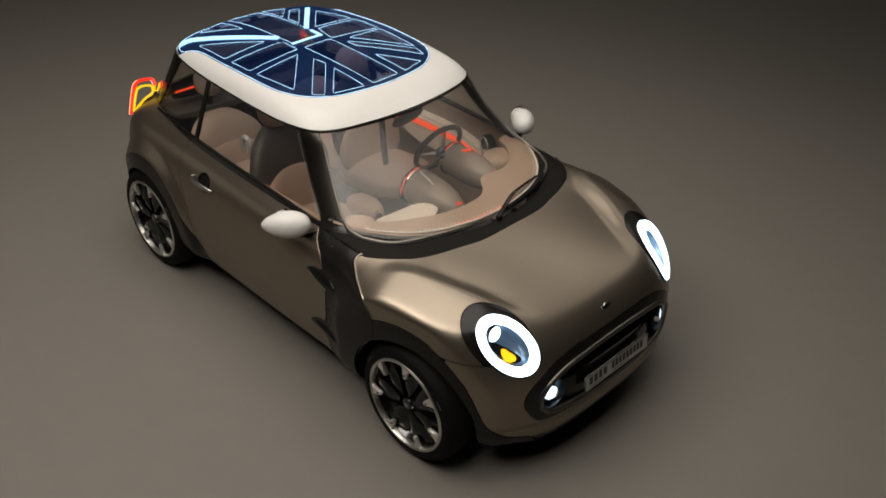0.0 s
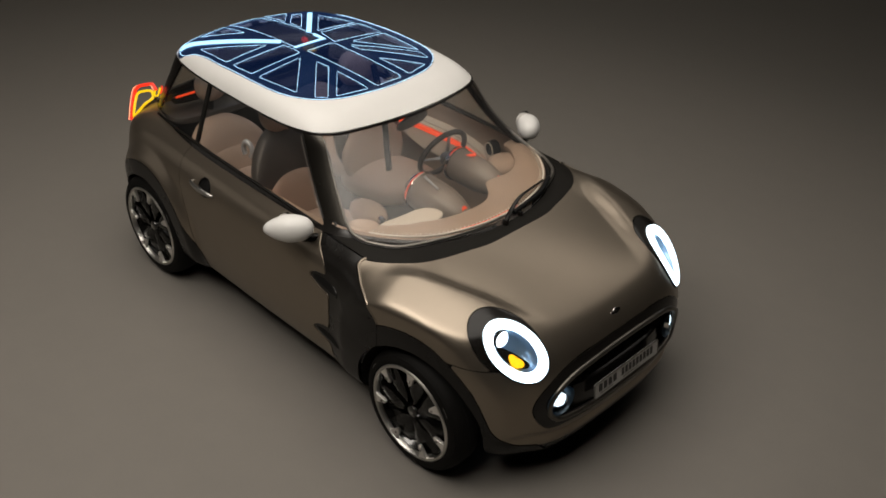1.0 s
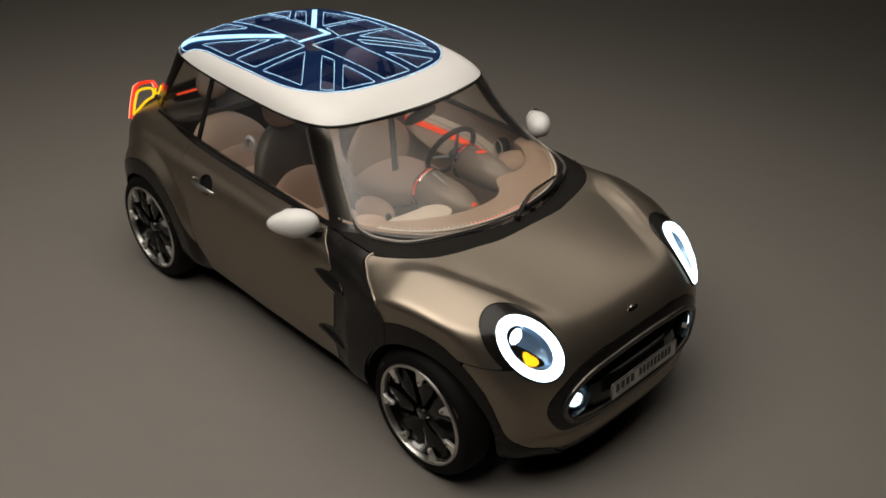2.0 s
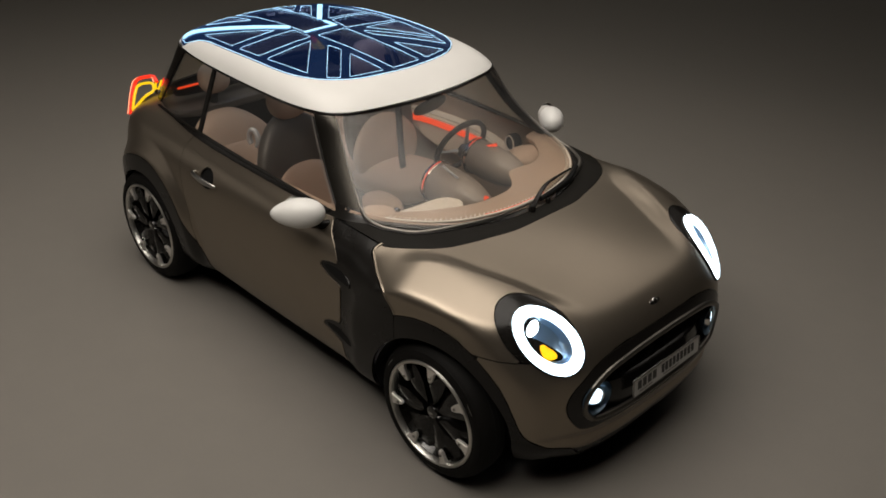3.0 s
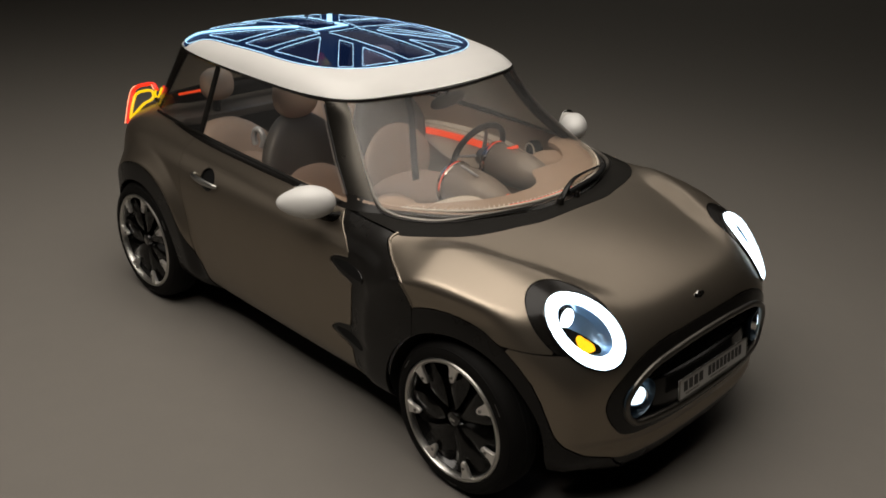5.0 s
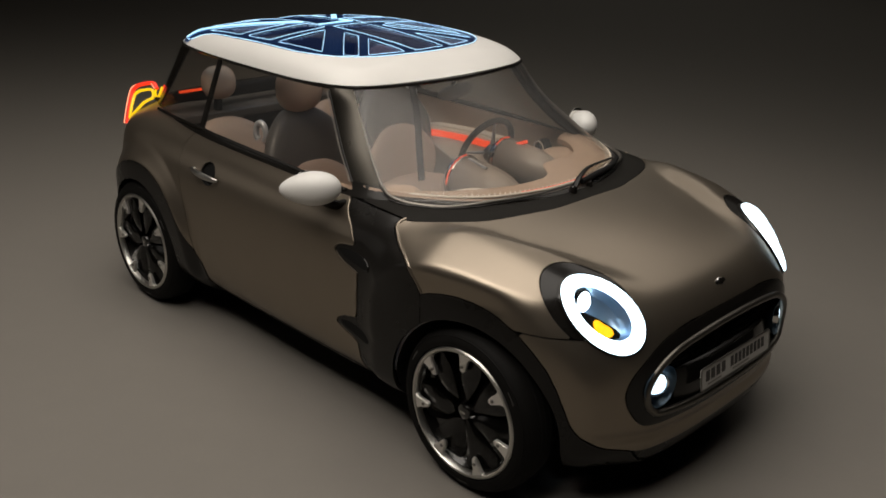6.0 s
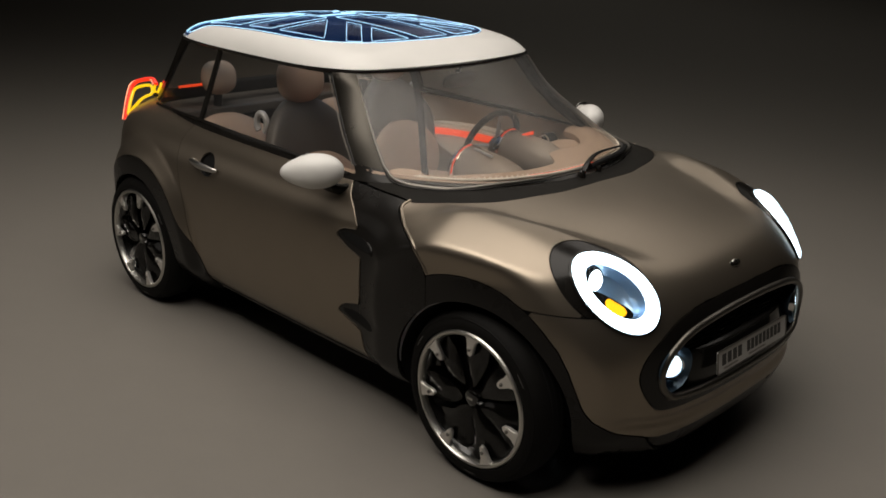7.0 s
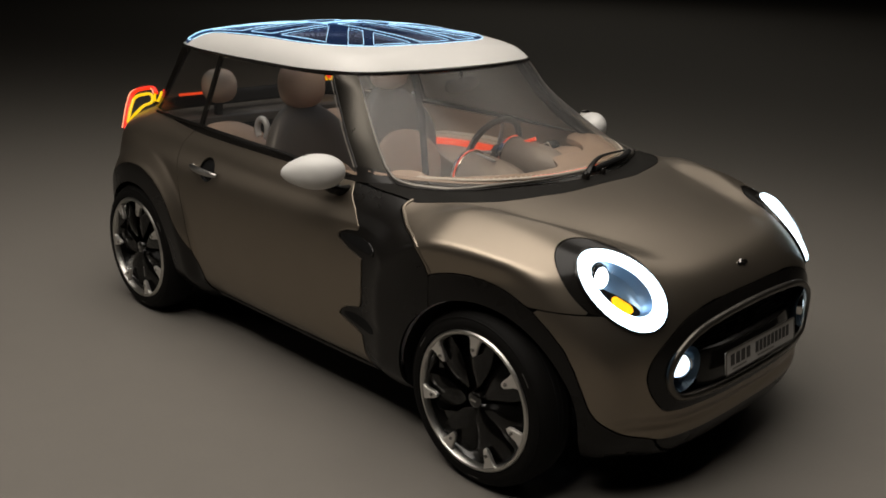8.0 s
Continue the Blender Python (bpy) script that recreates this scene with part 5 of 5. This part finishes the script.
def drum(name, label, x, y, z, r, length, yaw, pitch, arc):
    """A tapering instrument drum that lies along the car, with a chrome rim and an orange line round it."""
    m = pose(x, y, z, 0, 90 + pitch, yaw)
    bm = spin(bmesh.new(), [(0, .004), (r * .84, .004), (r * .9, .012), (r * .93, .0), (r * .97, .05), (r, .11), (r * .96, .20), (r * .84, length * .72), (r * .60, length * .92), (r * .36, length), (0, length)], m, 56)
    body = part(name, bm, DASHGREY, dash, label)
    bm = spin(bmesh.new(), [(r * .90, -.004), (r * 1.0, -.006), (r * 1.04, .004), (r * 1.05, .018), (r * 1.02, .026), (r * .95, .024)], m, 56)
    part("drum_ring", bm, CHROME, body, "chrome drum ring")
    bm = tube(bmesh.new(), [m @ Vector((-r * 1.055 * math.sin(a), r * 1.055 * math.cos(a), .016)) for a in np.linspace(arc[0], arc[1], 28)], .0028, 6)
    part("ring_light", bm, ORANGE, body, "thin orange light on the drum ring")
    bm = spin(bmesh.new(), [(0, .012), (r * .18, .010), (r * .24, .0), (r * .26, -.03)], m @ pose(-r * .42, 0, length * .93, 0, -38, 0), 24)
    part("vent_light", bm, ORANGE, body, "round red-lit vent")
    return body


cowl_drum = drum("instrument_cowl", "grey-brown drum-shaped instrument cowl", .285, .025, .825, .106, .37, 0, 4, (1.5, 3.2))
bm = slab(bmesh.new(), [(.335, .012), (.475, -.022), (.478, -.008), (.338, .028)], pose(0, 0, .931, 0, 2, 0), .010, .003)
part("drum_plate", bm, SATIN, cowl_drum, "narrow bright metal plate")
binnacle = drum("binnacle", "rounded instrument binnacle on the steering column", .235, .36, .850, .096, .36, 0, 2, (1.3, 2.3))
bm = spin(bmesh.new(), [(0, -.008), (.078, -.008), (.084, -.014), (.088, -.004), (.088, .01)], pose(.235, .36, .85, 0, 92, 0), 40)
part("gauge", bm, CHROME, binnacle, "round gauge with pale dial")
bm = tube(bmesh.new(), [(.335, .345, .938), (.385, .362, .958)], [.006, .009], 10)
part("indicator_stalk", bm, ORANGE, binnacle, "glowing orange stalk")
# steering wheel
sm = pose(.135, .355, .872, 0, -69, -4)
bm = tube(bmesh.new(), [sm @ Vector((.158 * math.cos(a), .158 * math.sin(a), 0)) for a in np.linspace(0, 2 * math.pi, 64, endpoint=False)], .0155, 14, True)
sw = part("steering_wheel", bm, DARKFABRIC, car, "dark leather steering wheel with metal spokes")
for a in (0, 180, 270):
    c, s = math.cos(radians(a + 90)), math.sin(radians(a + 90))
    bm = tube(bmesh.new(), [sm @ Vector((.03 * c, .03 * s, -.03)), sm @ Vector((.09 * c, .09 * s, -.016)), sm @ Vector((.152 * c, .152 * s, 0))], [.017, .012, .010], 10, flat=.5)
    part("spoke", bm, SATIN, sw)
bm = spin(bmesh.new(), [(0, -.012), (.030, -.014), (.042, -.022), (.048, -.04), (.045, -.09), (0, -.10)], sm, 36)
part("hub", bm, GREYTRIM, sw, "metal steering hub")
# arm pad between the seats, cream tray and corner cushions
bm = blob(bmesh.new(), (.17, -.235, .725), (.165, .075, .065), (0, -12, -14), 2.3, 40, 22)
cushion = part("armrest_pad", bm, FABRIC, car, "rounded taupe arm pad with metal cap")
bm = spin(bmesh.new(), [(0, .010), (.016, .008), (.021, 0), (.021, -.04)], look((.325, -.275, .765), (.9, -.42, .90)) @ pose(0, 0, 0, 180, 0, 0), 24)
part("cap", bm, CHROME, cushion)
bm = slab(bmesh.new(), curve_points([(.46, -.41), (.56, -.42), (.66, -.30), (.60, -.10), (.52, -.09), (.475, -.15), (.465, -.27)], 4, True), pose(0, 0, .842), .014, .005)
part("tray", bm, CREAM, dash, "cream tray")
bm = blob(bmesh.new(), (.528, -.578, .930), (.085, .075, .035), (0, 0, 40), 2.4, 30, 16)
part("corner_pad", bm, FABRIC, dash)
bm = blob(bmesh.new(), (.455, .555, .845), (.105, .115, .06), (0, 0, -30), 2.5, 36, 18)
part("corner_pad", bm, FABRIC, dash)
# interior mirror
bm = blob(bmesh.new(), (.23, .025, 1.214), (.018, .125, .036), (0, 10, 8), 2.4, 36, 18)
im = part("interior_mirror", bm, DARKFABRIC, car, "dark oval interior mirror")
part("mirror_stem", tube(bmesh.new(), [(.235, 0, 1.245), (.26, 0, 1.285)], .009, 8), DARK, im)

for ob in (roof_glass, *roof_panes, windscreen, rear_window, *door_windows, *quarter_windows):
    ob.visible_shadow = False
